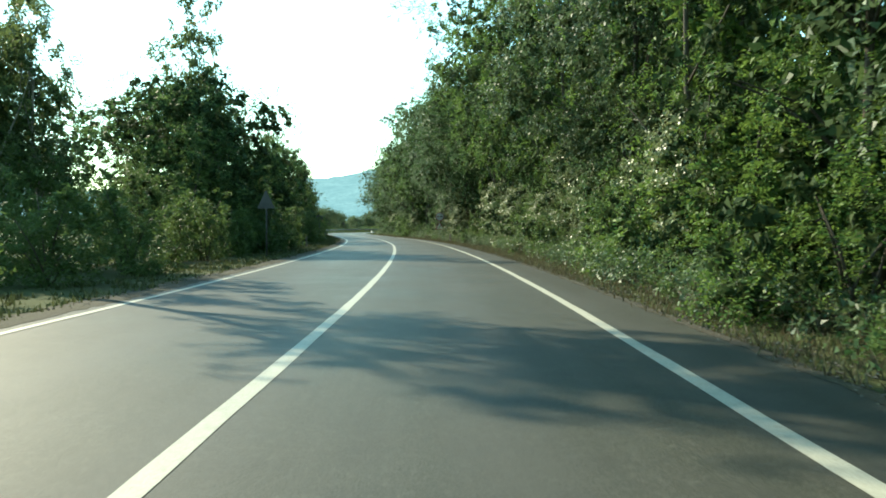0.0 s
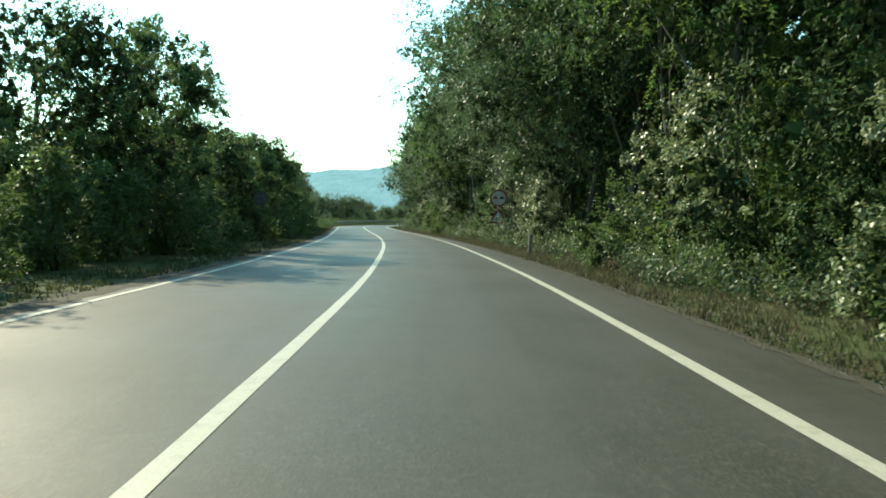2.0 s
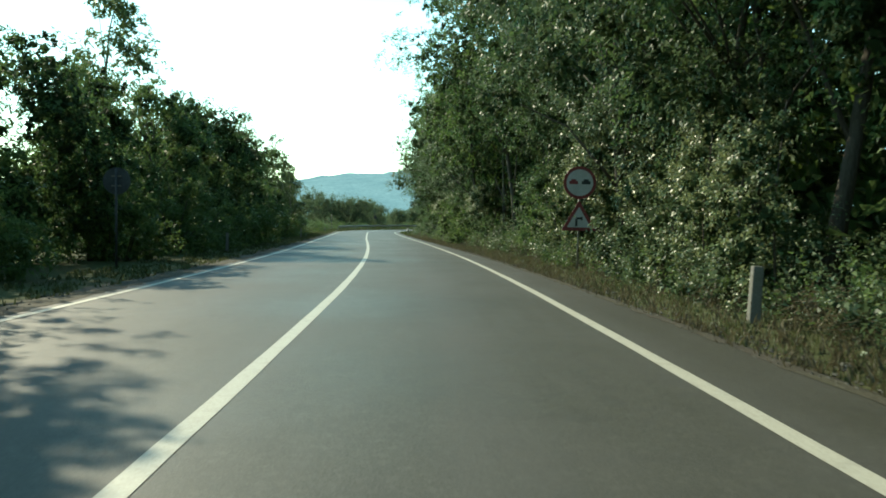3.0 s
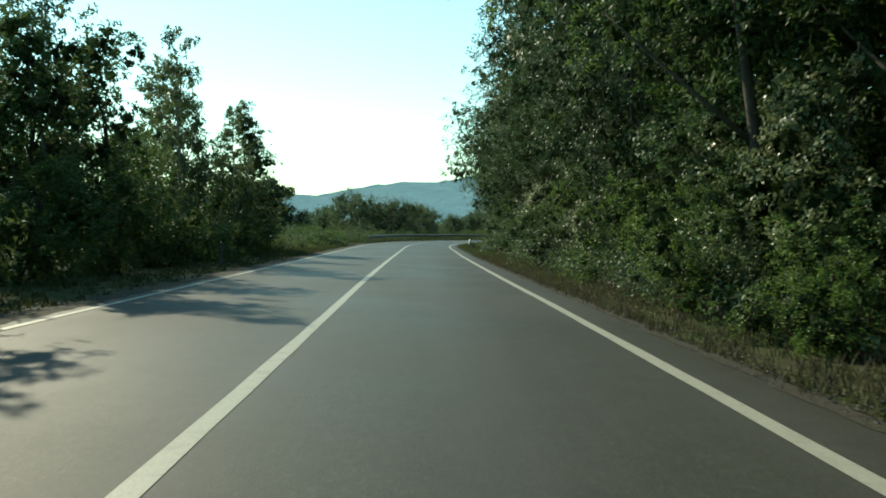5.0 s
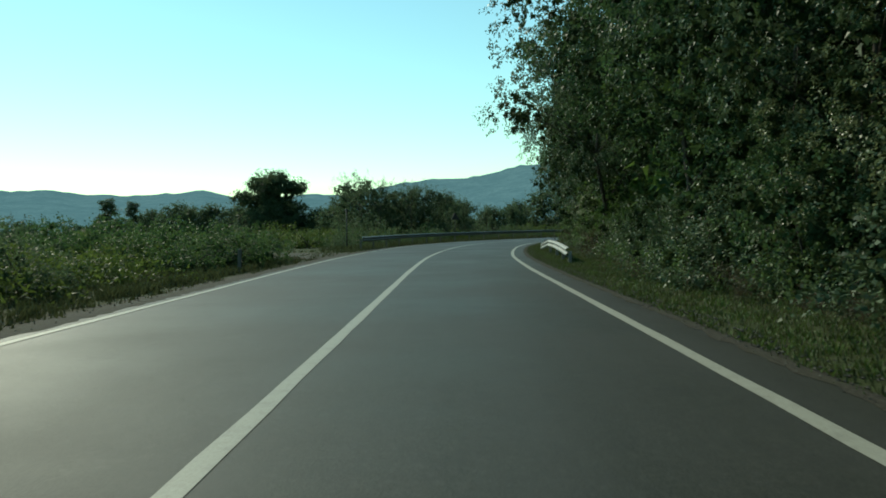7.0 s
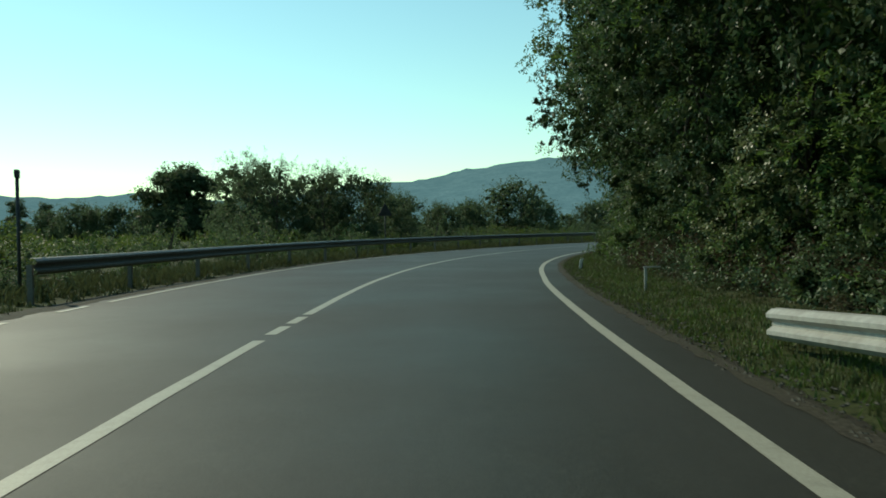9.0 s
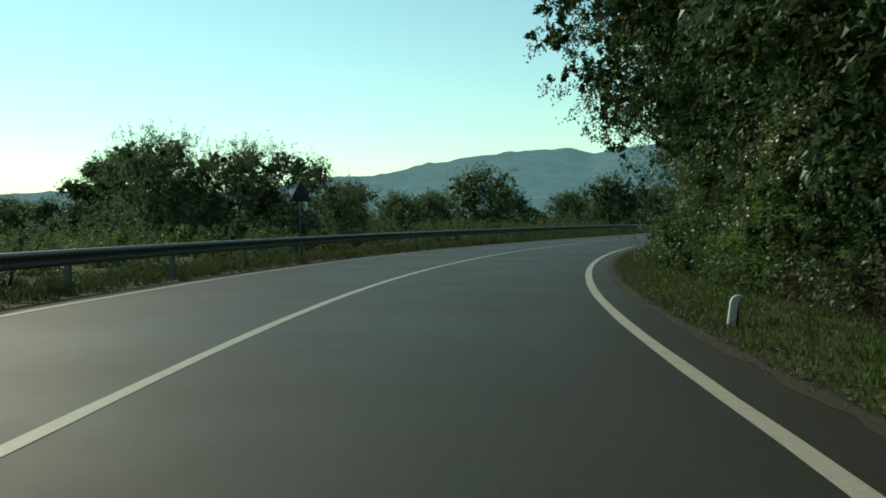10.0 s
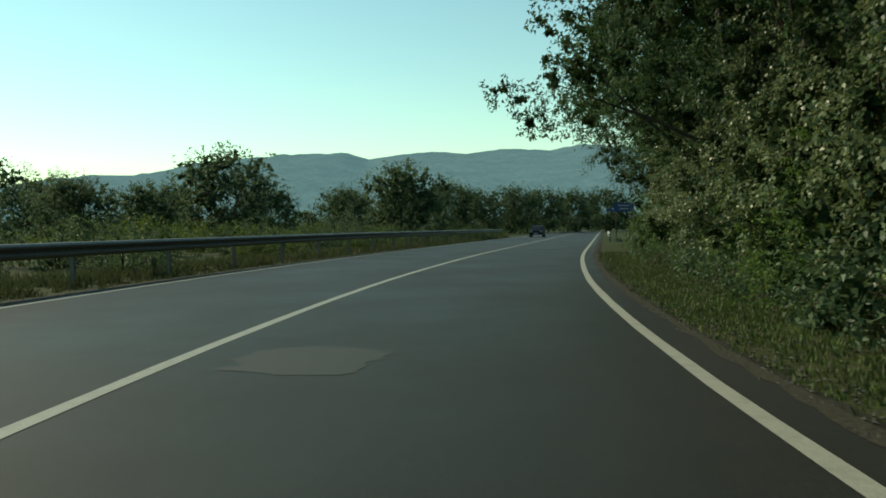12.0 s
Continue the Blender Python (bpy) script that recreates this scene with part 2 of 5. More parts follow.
def tube_data(points, radii, sides=8):
    verts, faces = [], []
    pts = [Vector(p) for p in points]
    for i, p in enumerate(pts):
        d = (pts[min(i + 1, len(pts) - 1)] - pts[max(i - 1, 0)]).normalized()
        a = d.cross(Vector((0.3, 1, 0.1))).normalized()
        b = d.cross(a)
        for k in range(sides):
            w = 2 * math.pi * k / sides
            verts.append(p + (a * math.cos(w) + b * math.sin(w)) * radii[i])
    for i in range(len(pts) - 1):
        for k in range(sides):
            k2 = (k + 1) % sides
            faces.append((i * sides + k, i * sides + k2, (i + 1) * sides + k2, (i + 1) * sides + k))
    faces.append(tuple(reversed(range(sides))))
    faces.append(tuple(range((len(pts) - 1) * sides, len(pts) * sides)))
    return [tuple(v) for v in verts], faces


def joined(pieces):
    verts, faces = [], []
    for v, f in pieces:
        o = len(verts)
        verts += list(v)
        faces += [tuple(i + o for i in q) for q in f]
    return verts, faces


# ---- the road's line ----
# x of the centre line every 10 m along y
CENTRE = [-3.44, -2.78, -2.31, -2.01, -1.86, -1.87, -2.15, -2.60, -3.28, -4.16, -5.16, -6.21, -7.20, -8.16, -9.11,
          -10.06, -10.85, -11.25, -11.26, -10.39, -8.38, -5.31, -1.20, 3.66, 8.95]
RIGHT_Y, RIGHT_W = (0, 20, 60, 90, 105, 130, 150, 160, 170, 180, 190, 205, 240), (3.27, 3.34, 3.36, 3.40, 3.45, 3.36, 3.47, 3.62, 3.87, 4.16, 4.28, 4.42, 4.50)
LEFT_Y, LEFT_W = (0, 120, 140, 160, 180, 190, 200, 210, 240), (3.40, 3.42, 3.62, 3.92, 4.18, 4.42, 4.68, 4.88, 5.0)


def centre_x(y):
    if y <= 0:
        return CENTRE[0] + 0.07 * y
    if y >= 240:
        return CENTRE[-1] + 0.555 * (y - 240)
    i = min(int(y / 10), 23)
    f = y / 10 - i
    p1, p2 = CENTRE[i], CENTRE[i + 1]
    p0 = CENTRE[i - 1] if i > 0 else p1 - 0.7
    p3 = CENTRE[i + 2] if i < 23 else p2 + 5.55
    return p1 + 0.5 * f * (p2 - p0 + f * (2 * p0 - 5 * p1 + 4 * p2 - p3 + f * (3 * (p1 - p2) + p3 - p0)))


def right_w(y):
    return float(np.interp(y, RIGHT_Y, RIGHT_W))


def left_w(y):
    return float(np.interp(y, LEFT_Y, LEFT_W))


def shoulder(y):
    return float(np.interp(y, (0, 60, 100, 180, 210), (1.05, 1.05, 0.65, 0.62, 0.48)))


def on_road(y, off, z=0.0):
    """The place off metres to the right of the centre line, at the station y."""
    s = (centre_x(y + 2.5) - centre_x(y - 2.5)) / 5.0
    k = math.hypot(1, s)
    return Vector((centre_x(y) + off / k, y - off * s / k, z))


def heading(y):
    return -math.degrees(math.atan((centre_x(y + 2.5) - centre_x(y - 2.5)) / 5.0))


def strip(name, y0, y1, step, section, mat, label, kind="structure", category="", jitter=0.0, seed=0):
    """A band along the road. section(y) gives (offset, height) across it."""
    rng = random.Random(seed)
    verts, faces = [], []
    n = int(round((y1 - y0) / step)) + 1
    for i in range(n):
        y = y0 + (y1 - y0) * i / (n - 1)
        row = section(y)
        for j, (o, z) in enumerate(row):
            e = jitter * (rng.random() - 0.5) if j in (0, len(row) - 1) else 0.0
            verts.append(tuple(on_road(y, o + e, z)))
    w = len(section(y0))
    for i in range(n - 1):
        for j in range(w - 1):
            a = i * w + j
            faces.append((a, a + 1, a + w + 1, a + w))
    me = mesh_from(name, verts, faces, mat)
    across = me.attributes.new("across", "FLOAT", "POINT")
    across.data.foreach_set("value", [o for i in range(n) for o, _ in section(y0 + (y1 - y0) * i / (n - 1))])
    beyond = me.attributes.new("beyond_line", "FLOAT", "POINT")
    beyond.data.foreach_set("value", [o - right_w(y0 + (y1 - y0) * i / (n - 1)) for i in range(n) for o, _ in section(y0 + (y1 - y0) * i / (n - 1))])
    return tagged(new(name, me), label, category or name.replace("_", " "), kind=kind)


GROUND_Z = -0.05
# ---- ground and hills ----
gv, gf = [], []
ticks = [-4400, -2500, -1200, -600, -300, -150, -80, -40, -20, 0, 20, 40, 80, 150, 300, 600, 1200, 2500, 4400]
for yy in ticks:
    for xx in ticks:
        gv.append((xx, yy + 120, GROUND_Z))
nt = len(ticks)
for i in range(nt - 1):
    for j in range(nt - 1):
        a = i * nt + j
        gf.append((a, a + 1, a + nt + 1, a + nt))
tagged(new("ground", mesh_from("ground", gv, gf, SOIL)), "rough grassy ground reaching to the hills", "ground", kind="structure")

RIDGE_AZ = (-180, -120, -80, -50, -33, -31, -29, -25.8, -23.5, -20.8, -15.7, -13.6, -11.2, -8.7, -5.7, -3.2, -0.3, 1, 5.2, 8, 9.7,
            11.2, 12.7, 15.4, 22, 27, 35, 50, 80, 120, 180)
RIDGE_EL = (2, 2, 2.5, 2.8, 3.0, 2.75, 2.65, 2.85, 3.05, 2.6, 2.7, 2.72, 3.2, 3.6, 3.8, 4.05, 4.7, 4.85, 5.4, 5.5, 5.4,
            5.0, 5.35, 5.46, 5.6, 5.8, 5.6, 4.5, 3, 2, 2)


def hills():
    verts, faces = [], []
    n, depth, eye = 720, 7, Vector((-4, 120, 0))
    for i in range(n):
        az = -180 + 360.0 * i / n
        el = float(np.interp(az, RIDGE_AZ, RIDGE_EL))
        for j in range(depth):
            k = j / (depth - 1)
            d = 2000 + 1100 * k
            h = 3100 * math.tan(radians(el)) * k ** 0.8
            h += 14 * k * noise.noise(Vector((az * 0.35, k * 3, 2))) + 5 * k * noise.noise(Vector((az * 2.6, k * 5, 7)))
            if k == 1:
                h += 4.0 * random.random()
            verts.append((eye.x + d * math.sin(radians(az)), eye.y + d * math.cos(radians(az)), h - 2))
    for i in range(n):
        for j in range(depth - 1):
            a, b = i * depth + j, ((i + 1) % n) * depth + j
            faces.append((a, b, b + 1, a + 1))
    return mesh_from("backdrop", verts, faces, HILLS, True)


tagged(new("backdrop", hills()), "far wooded hills, haze put into their blue-green colour", "hills", kind="structure")

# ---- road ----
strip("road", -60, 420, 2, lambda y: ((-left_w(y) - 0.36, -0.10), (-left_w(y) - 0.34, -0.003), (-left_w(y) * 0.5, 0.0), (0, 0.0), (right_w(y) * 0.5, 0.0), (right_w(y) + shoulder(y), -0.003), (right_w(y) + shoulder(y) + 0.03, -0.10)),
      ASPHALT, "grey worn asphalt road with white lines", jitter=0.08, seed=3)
for nm, o0 in (("centre", lambda y: 0.0), ("right", right_w), ("left", lambda y: -left_w(y))):
    half = 0.07 if nm != "left" else 0.06
    if nm == "right":
        spans = [(-40, 400)]
    elif nm == "centre":
        spans = [(-40, 168.9), (169.4, 170.2), (170.5, 171.3), (171.6, 400)]
    else:
        spans = [(-40, 168), (169.2, 171), (172.4, 173.4), (174.2, 400)]
    for a, b in spans:
        strip("line_" + nm, a, b, 1.0, lambda y: ((o0(y) - half, 0.004), (o0(y) + half, 0.004)), PAINT,
              "worn white painted line on the asphalt", category="road marking", jitter=0.012, seed=5)


def slab(name, y0, y1, a, b, mat, label, z=0.003, seed=0, rough=0.16):
    rng = random.Random(seed)
    n = 14
    shrink = [math.sin(math.pi * (i + 0.6) / (n + 1.2)) ** 0.5 for i in range(n + 1)]
    mid, half = (a + b) / 2, (b - a) / 2
    left = [tuple(on_road(y0 + (y1 - y0) * i / n, mid - half * shrink[i] + rng.uniform(-rough, rough), z)) for i in range(n + 1)]
    right = [tuple(on_road(y0 + (y1 - y0) * i / n, mid + half * shrink[i] + rng.uniform(-rough, rough), z)) for i in range(n + 1)]
    f = [(i, n + 1 + i, n + 2 + i, i + 1) for i in range(n)]
    return tagged(new(name, mesh_from(name, left + right, f, mat)), label, "road patch", kind="structure")


slab("patch", 212.3, 213.7, 0.5, 1.9, PATCH, "pale worn patch in the asphalt", seed=2)
slab("patch", 198.3, 199.6, 0.3, 2.6, PATCH, "pale worn patch in the asphalt", seed=4)
slab("tar_seam", 200.9, 201.05, -3.4, -2.3, TAR, "black tar seam across the lane", seed=6, rough=0.03)
slab("tar_seam", 199.0, 199.3, -3.6, -2.4, TAR, "black tar seam across the lane", seed=7, rough=0.03)
strip("verge_right", -60, 400, 0.25, lambda y: ((right_w(y) + shoulder(y) - 0.08, 0.002), (right_w(y) + shoulder(y) + 0.08, -0.004), (right_w(y) + shoulder(y) + 0.28, -0.054)), GRAVEL,
      "gravel strip between asphalt and grass", category="verge", jitter=0.10, seed=8)
strip("verge_left", -60, 400, 0.25, lambda y: ((-left_w(y) - 1.2, -0.054), (-left_w(y) - 0.6, -0.006), (-left_w(y) - 0.26, 0.002)), GRAVEL,
      "gravel strip between asphalt and grass", category="verge", jitter=0.14, seed=9)


def track():
    """The gravel track that joins the road before the guardrail."""
    verts, faces = [], []
    for i in range(5):
        o = -left_w(166) - 0.37 - 2.2 * i
        w = 4.5 + 2.0 / (1 + i)
        for y in (165.5 - w + 0.5 * i, 165.5 + w * 0.45 + 0.5 * i):
            verts.append(tuple(on_road(y, o, -0.006 - 0.004 * min(i, 6))))
    for i in range(4):
        faces.append((2 * i, 2 * i + 1, 2 * i + 3, 2 * i + 2))
    return mesh_from("track", verts, faces, GRAVEL)


tagged(new("track", track()), "pale gravel track joining the road", "track", kind="structure")

# ---- leaves and plants ----


def leaf_mesh(name, pos, out, size, mat, seed, droop=0.35, slim=0.55, spray=1, whole=False):
    """Pointed leaves at pos. out: the way outwards; size: length of each. spray: leaflets in a row on one stalk. whole: folded four-cornered leaves."""
    rng = np.random.RandomState(seed)
    n = len(pos)
    d = out * 0.6 + rng.normal(0, 0.6, (n, 3))
    d[:, 2] -= droop
    d /= np.linalg.norm(d, axis=1)[:, None] + 1e-9
    if spray > 1:
        # leaflets in pairs along a hanging stalk
        step = np.tile(np.arange(spray) - spray / 2, n)
        base = np.repeat(d, spray, 0)
        size = np.repeat(size, spray)
        pos = np.repeat(pos, spray, 0) + base * (step * size * 0.42)[:, None]
        pos[:, 2] -= ((step + spray / 2) ** 2) * size * 0.02
        side = np.cross(d, rng.normal(0, 0.5, (n, 3)) + np.array([0, 0, 1.0]))
        side /= np.linalg.norm(side, axis=1)[:, None] + 1e-9
        turn = np.tile(np.where(np.arange(spray) % 2 == 0, 1.0, -1.0), n)
        d = base * 0.45 + np.repeat(side, spray, 0) * turn[:, None] + rng.normal(0, 0.15, (n * spray, 3))
        d /= np.linalg.norm(d, axis=1)[:, None] + 1e-9
        pos = pos + d * (size * 0.45)[:, None]
        n *= spray
    r = rng.normal(0, 0.5, (n, 3)) + 0.55 * (np.repeat(out, spray, 0) if spray > 1 else out)
    r[:, 2] += 0.55
    w = np.cross(d, r)
    w /= np.linalg.norm(w, axis=1)[:, None] + 1e-9
    nn = np.cross(w, d)
    s = (size * rng.uniform(0.7, 1.3, n))[:, None]
    c = 4 if whole else 3
    v = np.empty((n, c, 3))
    if whole:
        v[:, 0] = pos - d * s * 0.5
        v[:, 1] = pos - d * s * 0.08 + w * s * slim * 0.5 + nn * s * 0.1
        v[:, 2] = pos + d * s * 0.5 - nn * s * 0.12
        v[:, 3] = pos + d * s * 0.02 - w * s * slim * 0.5 + nn * s * 0.1
    else:
        v[:, 0] = pos - d * s * 0.5 + w * s * slim * 0.38
        v[:, 1] = pos - d * s * 0.36 - w * s * slim * 0.5 + nn * s * 0.12
        v[:, 2] = pos + d * s * 0.62 - nn * s * 0.1
    me = bpy.data.meshes.new(name)
    me.vertices.add(n * c)
    me.vertices.foreach_set("co", v.reshape(-1).astype(np.float32))
    me.loops.add(n * c)
    me.loops.foreach_set("vertex_index", np.arange(n * c, dtype=np.int32))
    me.polygons.add(n)
    me.polygons.foreach_set("loop_start", np.arange(0, n * c, c, dtype=np.int32))
    me.materials.append(mat)
    me.update(calc_edges=True)
    return me


def crown_points(seed, blobs, n, thin=0.35, leaf=0.1, hang=0.45, low=0.0, spray=1, reach=1.0):
    """n places in a crown of round clumps (x, y, z, radius). They sit in tufts on twigs that leave the clumps' skins,
    bent down by hang; between the tufts the crown is open. leaf: the leaves' length. reach: how far the twigs stand out. low: how much denser the clumps near the ground are."""
    per = max(4, int(2.4 / leaf / spray))
    rng = np.random.RandomState(seed)
    b = np.array(blobs)
    wgt = b[:, 3] ** 2 * (1.0 + low * np.clip(1.0 - b[:, 2] / 7.0, 0, 1))
    tufts = max(6, n // per)
    i = rng.choice(len(b), tufts, p=wgt / wgt.sum())
    u = rng.normal(0, 1, (tufts, 3))
    u /= np.linalg.norm(u, axis=1)[:, None]
    r = b[i, 3]
    start = b[i, :3] + u * (r * (0.92 - thin * np.abs(rng.normal(0, 1, tufts))).clip(0.05, 0.95))[:, None] * np.array([1, 1, 0.85])
    way = u * 0.8 + rng.normal(0, 0.35, (tufts, 3)) + np.array([0, 0, -hang])
    way /= np.linalg.norm(way, axis=1)[:, None]
    long = (r * rng.uniform(0.3, 0.6, tufts)).clip(0.2, 0.85) * reach
    k = rng.randint(0, tufts, n)
    t = rng.random_sample(n)
    thick = np.maximum((0.06 + 0.15 * long[k]) * (1.15 - 0.6 * t), 0.0 if leaf < 0.2 or reach < 1 else 0.8 * leaf)
    p = start[k] + way[k] * (t * long[k])[:, None] + rng.normal(0, 1, (n, 3)).clip(-1.4, 1.4) * thick[:, None]
    out = 0.55 * u[k] + 0.45 * way[k]
    return p, out


def limbs(seed, height, radius, blobs, lean=0.42, count=9):
    """A tapered trunk with limbs that run out into the clumps."""
    rng = random.Random(seed)
    pts = [(0, 0, -0.15)]
    x = y = 0.0
    for k in range(1, 7):
        x += rng.uniform(-lean, lean)
        y += rng.uniform(-lean, lean)
        pts.append((x, y, height * k / 6))
    rad = [radius * (1.25 if k == 0 else 1 - 0.85 * k / 6) for k in range(7)]
    pieces = [tube_data(pts, rad, 9)]
    for b in rng.sample(list(blobs), min(count, len(blobs))):
        k = max(1, min(5, int(6 * (b[2] / height) * 0.7)))
        s, e = Vector(pts[k]), Vector(b[:3])
        m = s.lerp(e, 0.5) + Vector((rng.uniform(-0.4, 0.4), rng.uniform(-0.4, 0.4), 0.35))
        r = rad[k] * 0.5
        pieces.append(tube_data([s, s.lerp(m, 0.6), m, m.lerp(e, 0.6), e], [r, r * 0.75, r * 0.55, r * 0.35, r * 0.15], 6))
    return joined(pieces)


def with_core(me_args, seed, blobs, cards, size):
    """Adds large leaves deep inside the clumps, so that the crown is closed."""
    p, u, sz = me_args
    q, w = crown_points(seed + 500, [(b[0], b[1], b[2], b[3] * 0.72) for b in blobs], cards, 0.5, size, reach=0.3)
    return np.concatenate([p, q]), np.concatenate([u, w]), np.concatenate([sz, np.full(cards, size)])


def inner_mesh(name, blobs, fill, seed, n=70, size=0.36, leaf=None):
    """The dense ragged inside of the clumps: large leaves, fill times as far out as the clumps reach. Unless leaf is
    given, their dark colour holds the shade.
    """
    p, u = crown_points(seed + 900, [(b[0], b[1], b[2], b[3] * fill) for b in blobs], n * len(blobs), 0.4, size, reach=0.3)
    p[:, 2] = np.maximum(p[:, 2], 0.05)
    return leaf_mesh(name, p, u, np.full(len(p), size), leaf or INNER_SHADE, seed + 901, 0.3, 0.8)


def make_tree(seed, height, low, radius, leaves, small, large, leaf, bark, label, group, blob=(0.8, 1.6), count=34, spray=1, slim=0.55,
              trunk=0.18, taper=0.0, category="tree", name="tree", thin=0.3, droop=0.35, cards=0, core=0.8, full=2.6, extra=(), shoots=0, fill=0.0, inner=0.21, dense=1.0, hang=0.45, heart=None):
    """A tree at the origin: trunk and limbs, and a crown from low to height."""
    rng = random.Random(seed)
    mid, half = (height + low) / 2, (height - low) / 2
    blobs = []
    for k in range(count):
        t = -1 + 2 * (k + rng.random()) / count
        ring = math.sqrt(max(0.0, 1 - abs(t) ** full)) * (1 - taper * (t + 1) / 2)
        a, q = rng.uniform(0, 2 * math.pi), math.sqrt(rng.uniform(0.1, 1.0)) * ring * radius
        r = rng.uniform(*blob) * (1 - 0.5 * taper * (t + 1) / 2)
        blobs.append((q * math.cos(a), q * math.sin(a), mid + t * (half - r * 0.6), r))
    blobs += list(extra)
    root = tagged(new(name), label, category, group)
    v, f = limbs(seed, height * 0.9, trunk, blobs, count=9 + len(extra))
    part("trunk", mesh_from("trunk", v, f, bark, True), root)
    p, u = crown_points(seed, blobs, leaves // spray, thin, small, hang, low=1.2 if height > 13 and small < 0.2 else 0.0, spray=spray)
    size = np.interp(p[:, 2], (low, low + 0.6 * (height - low)), (small, large))
    for k in range(shoots):
        b = rng.choice([q for q in blobs if q[2] > mid])
        foot = np.array([b[0] + rng.uniform(-1, 1), b[1] + rng.uniform(-1, 1), b[2] + 0.6 * b[3]])
        lean, tall_by = np.array([rng.uniform(-0.6, 0.6), rng.uniform(-0.6, 0.6), 1.0]), rng.uniform(1.0, 2.2) if large > 0.25 else rng.uniform(0.5, 1.2)
        count_by, spread = (22, 0.24) if large > 0.25 else (44, 0.11)
        t = np.linspace(-0.4, 1, count_by)[:, None]
        p = np.concatenate([p, foot + lean * t * tall_by + np.random.RandomState(seed + k).normal(0, spread, (count_by, 3)) * (1.3 - 0.7 * t)])
        u = np.concatenate([u, np.tile(lean, (count_by, 1))])
        size = np.concatenate([size, np.full(count_by, large * 0.8)])
    if fill:
        # only well inside the crown; without heart, the dark leaf colour holds the shade
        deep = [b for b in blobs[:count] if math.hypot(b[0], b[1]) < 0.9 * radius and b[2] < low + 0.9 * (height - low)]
        part("inner_foliage", inner_mesh("inner_foliage", deep + list(extra), fill, seed, int(23 * dense / inner), inner, heart), root, "dense inner leaves closing the crown")
    if cards:
        p, u, size = with_core((p, u, size), seed, blobs, cards // spray, core)
    part("crown", leaf_mesh("crown", p, u, size, leaf, seed, droop, slim, spray), root)
    return root


def make_bush(seed, height, radius, leaves, size, leaf, label, group, count=16, spray=1, slim=0.6, name="bush", category="bush", droop=0.25, cards=240, fill=0.0, whole=False):
    rng = random.Random(seed)
    blobs = []
    for k in range(count):
        a, q = rng.uniform(0, 2 * math.pi), radius * math.sqrt(rng.random()) * 0.8
        r = rng.uniform(0.28, 0.5) * min(radius, height)
        top = height * (1 - 0.45 * (q / radius) ** 2)
        blobs.append((q * math.cos(a), q * math.sin(a), max(r * 0.5, (k + 0.5) / count * top - r * 0.5), r))
    root = tagged(new(name), label, category, group)
    stems = []
    for k in range(7):
        b = rng.choice(blobs)
        s = Vector((rng.uniform(-0.25, 0.25), rng.uniform(-0.25, 0.25), -0.1))
        e = Vector(b[:3])
        m = s.lerp(e, 0.5) + Vector((0, 0, 0.2))
        stems.append(tube_data([s, m, e], [0.03, 0.022, 0.008], 5))
    v, f = joined(stems)
    part("stem", mesh_from("stem", v, f, BARK, True), root)
    p, u = crown_points(seed, blobs, leaves // spray, 0.28, size, 0.2, spray=spray)
    # shoots that stand out of the outline
    n = len(p) // 12
    p[:n] += u[:n] * np.random.RandomState(seed).uniform(0, 0.35, (n, 1)) * min(radius, 1.5) * 0.6
    sz = np.full(len(p), size)
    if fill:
        part("inner_foliage", inner_mesh("inner_foliage", blobs, fill, seed, 85, 0.17), root, "inside of the bush, its shade put into the leaf colour")
    elif cards:
        p, u, sz = with_core((p, u, sz), seed, blobs, 2 * cards // spray, 0.2)
    p[:, 2] = np.abs(p[:, 2])
    part("foliage", leaf_mesh("foliage", p, u, sz, leaf, seed, droop, slim, spray, whole), root)
    return root


def plant(protos, places, seed, spread=(0.85, 1.2), choose=None):
    """Sets the plants at the places (x, y, scale); the first of each kind is moved, the rest are copies."""
    rng = random.Random(seed)
    used = set()
    for i, (x, y, s) in enumerate(places):
        k = choose(y, rng) if choose else rng.randrange(len(protos))
        sc = s * rng.uniform(*spread)
        m = pose(x, y, GROUND_Z, 0, 0, rng.uniform(0, 360)) @ Matrix.Diagonal((sc * rng.uniform(0.9, 1.1), sc * rng.uniform(0.9, 1.1), sc, 1))
        if k not in used:
            used.add(k)
            protos[k].matrix_basis = m
        else:
            ob = copy_thing(protos[k], Matrix.Identity(4))
            ob.matrix_basis = m
    for k in range(len(protos)):
        if k not in used:
            protos[k].matrix_basis = pose(places[0][0] + 6 + k, places[0][1] - 3, GROUND_Z)


G_R, G_L, G_F = "trees along the road", "trees on the sunny side", "trees beyond the field"
# what stands in the verge and must stay clear of bushes: x, y, clearance
CLEAR = [(3.05, 75.3, 2.4), (3.15, 63.5, 1.8), (2.6, 71.0, 1.7), (2.4, 67.5, 1.5), (-5.45, 176.0, 2.2), (-5.5, 184.6, 2.0), (-2.74, 199.7, 2.2), (-5.5, 158.0, 2.3),
         (-5.6, 162.0, 2.3), (-5.7, 167.0, 2.6), (-7.2, 45.0, 1.9), (-12.2, 116.6, 1.9), (-15.3, 149.6, 1.6), (-6.9, 41.0, 1.6), (-11.4, 111.5, 1.6), (-7.1, 28.4, 1.9), (-6.9, 24.5, 1.6), (-8.9, 73.5, 1.9), (-8.4, 70.2, 1.6), (-9.2, 84.5, 1.8), (-8.8, 81.0, 1.5)]


# stretches where the wood stands back from the road and only low growth covers the foot
RECESS = [(8, 12.5), (22, 26), (46.5, 52), (55, 64), (80, 84), (88, 102), (107, 113), (118.5, 122.5), (148, 152)]


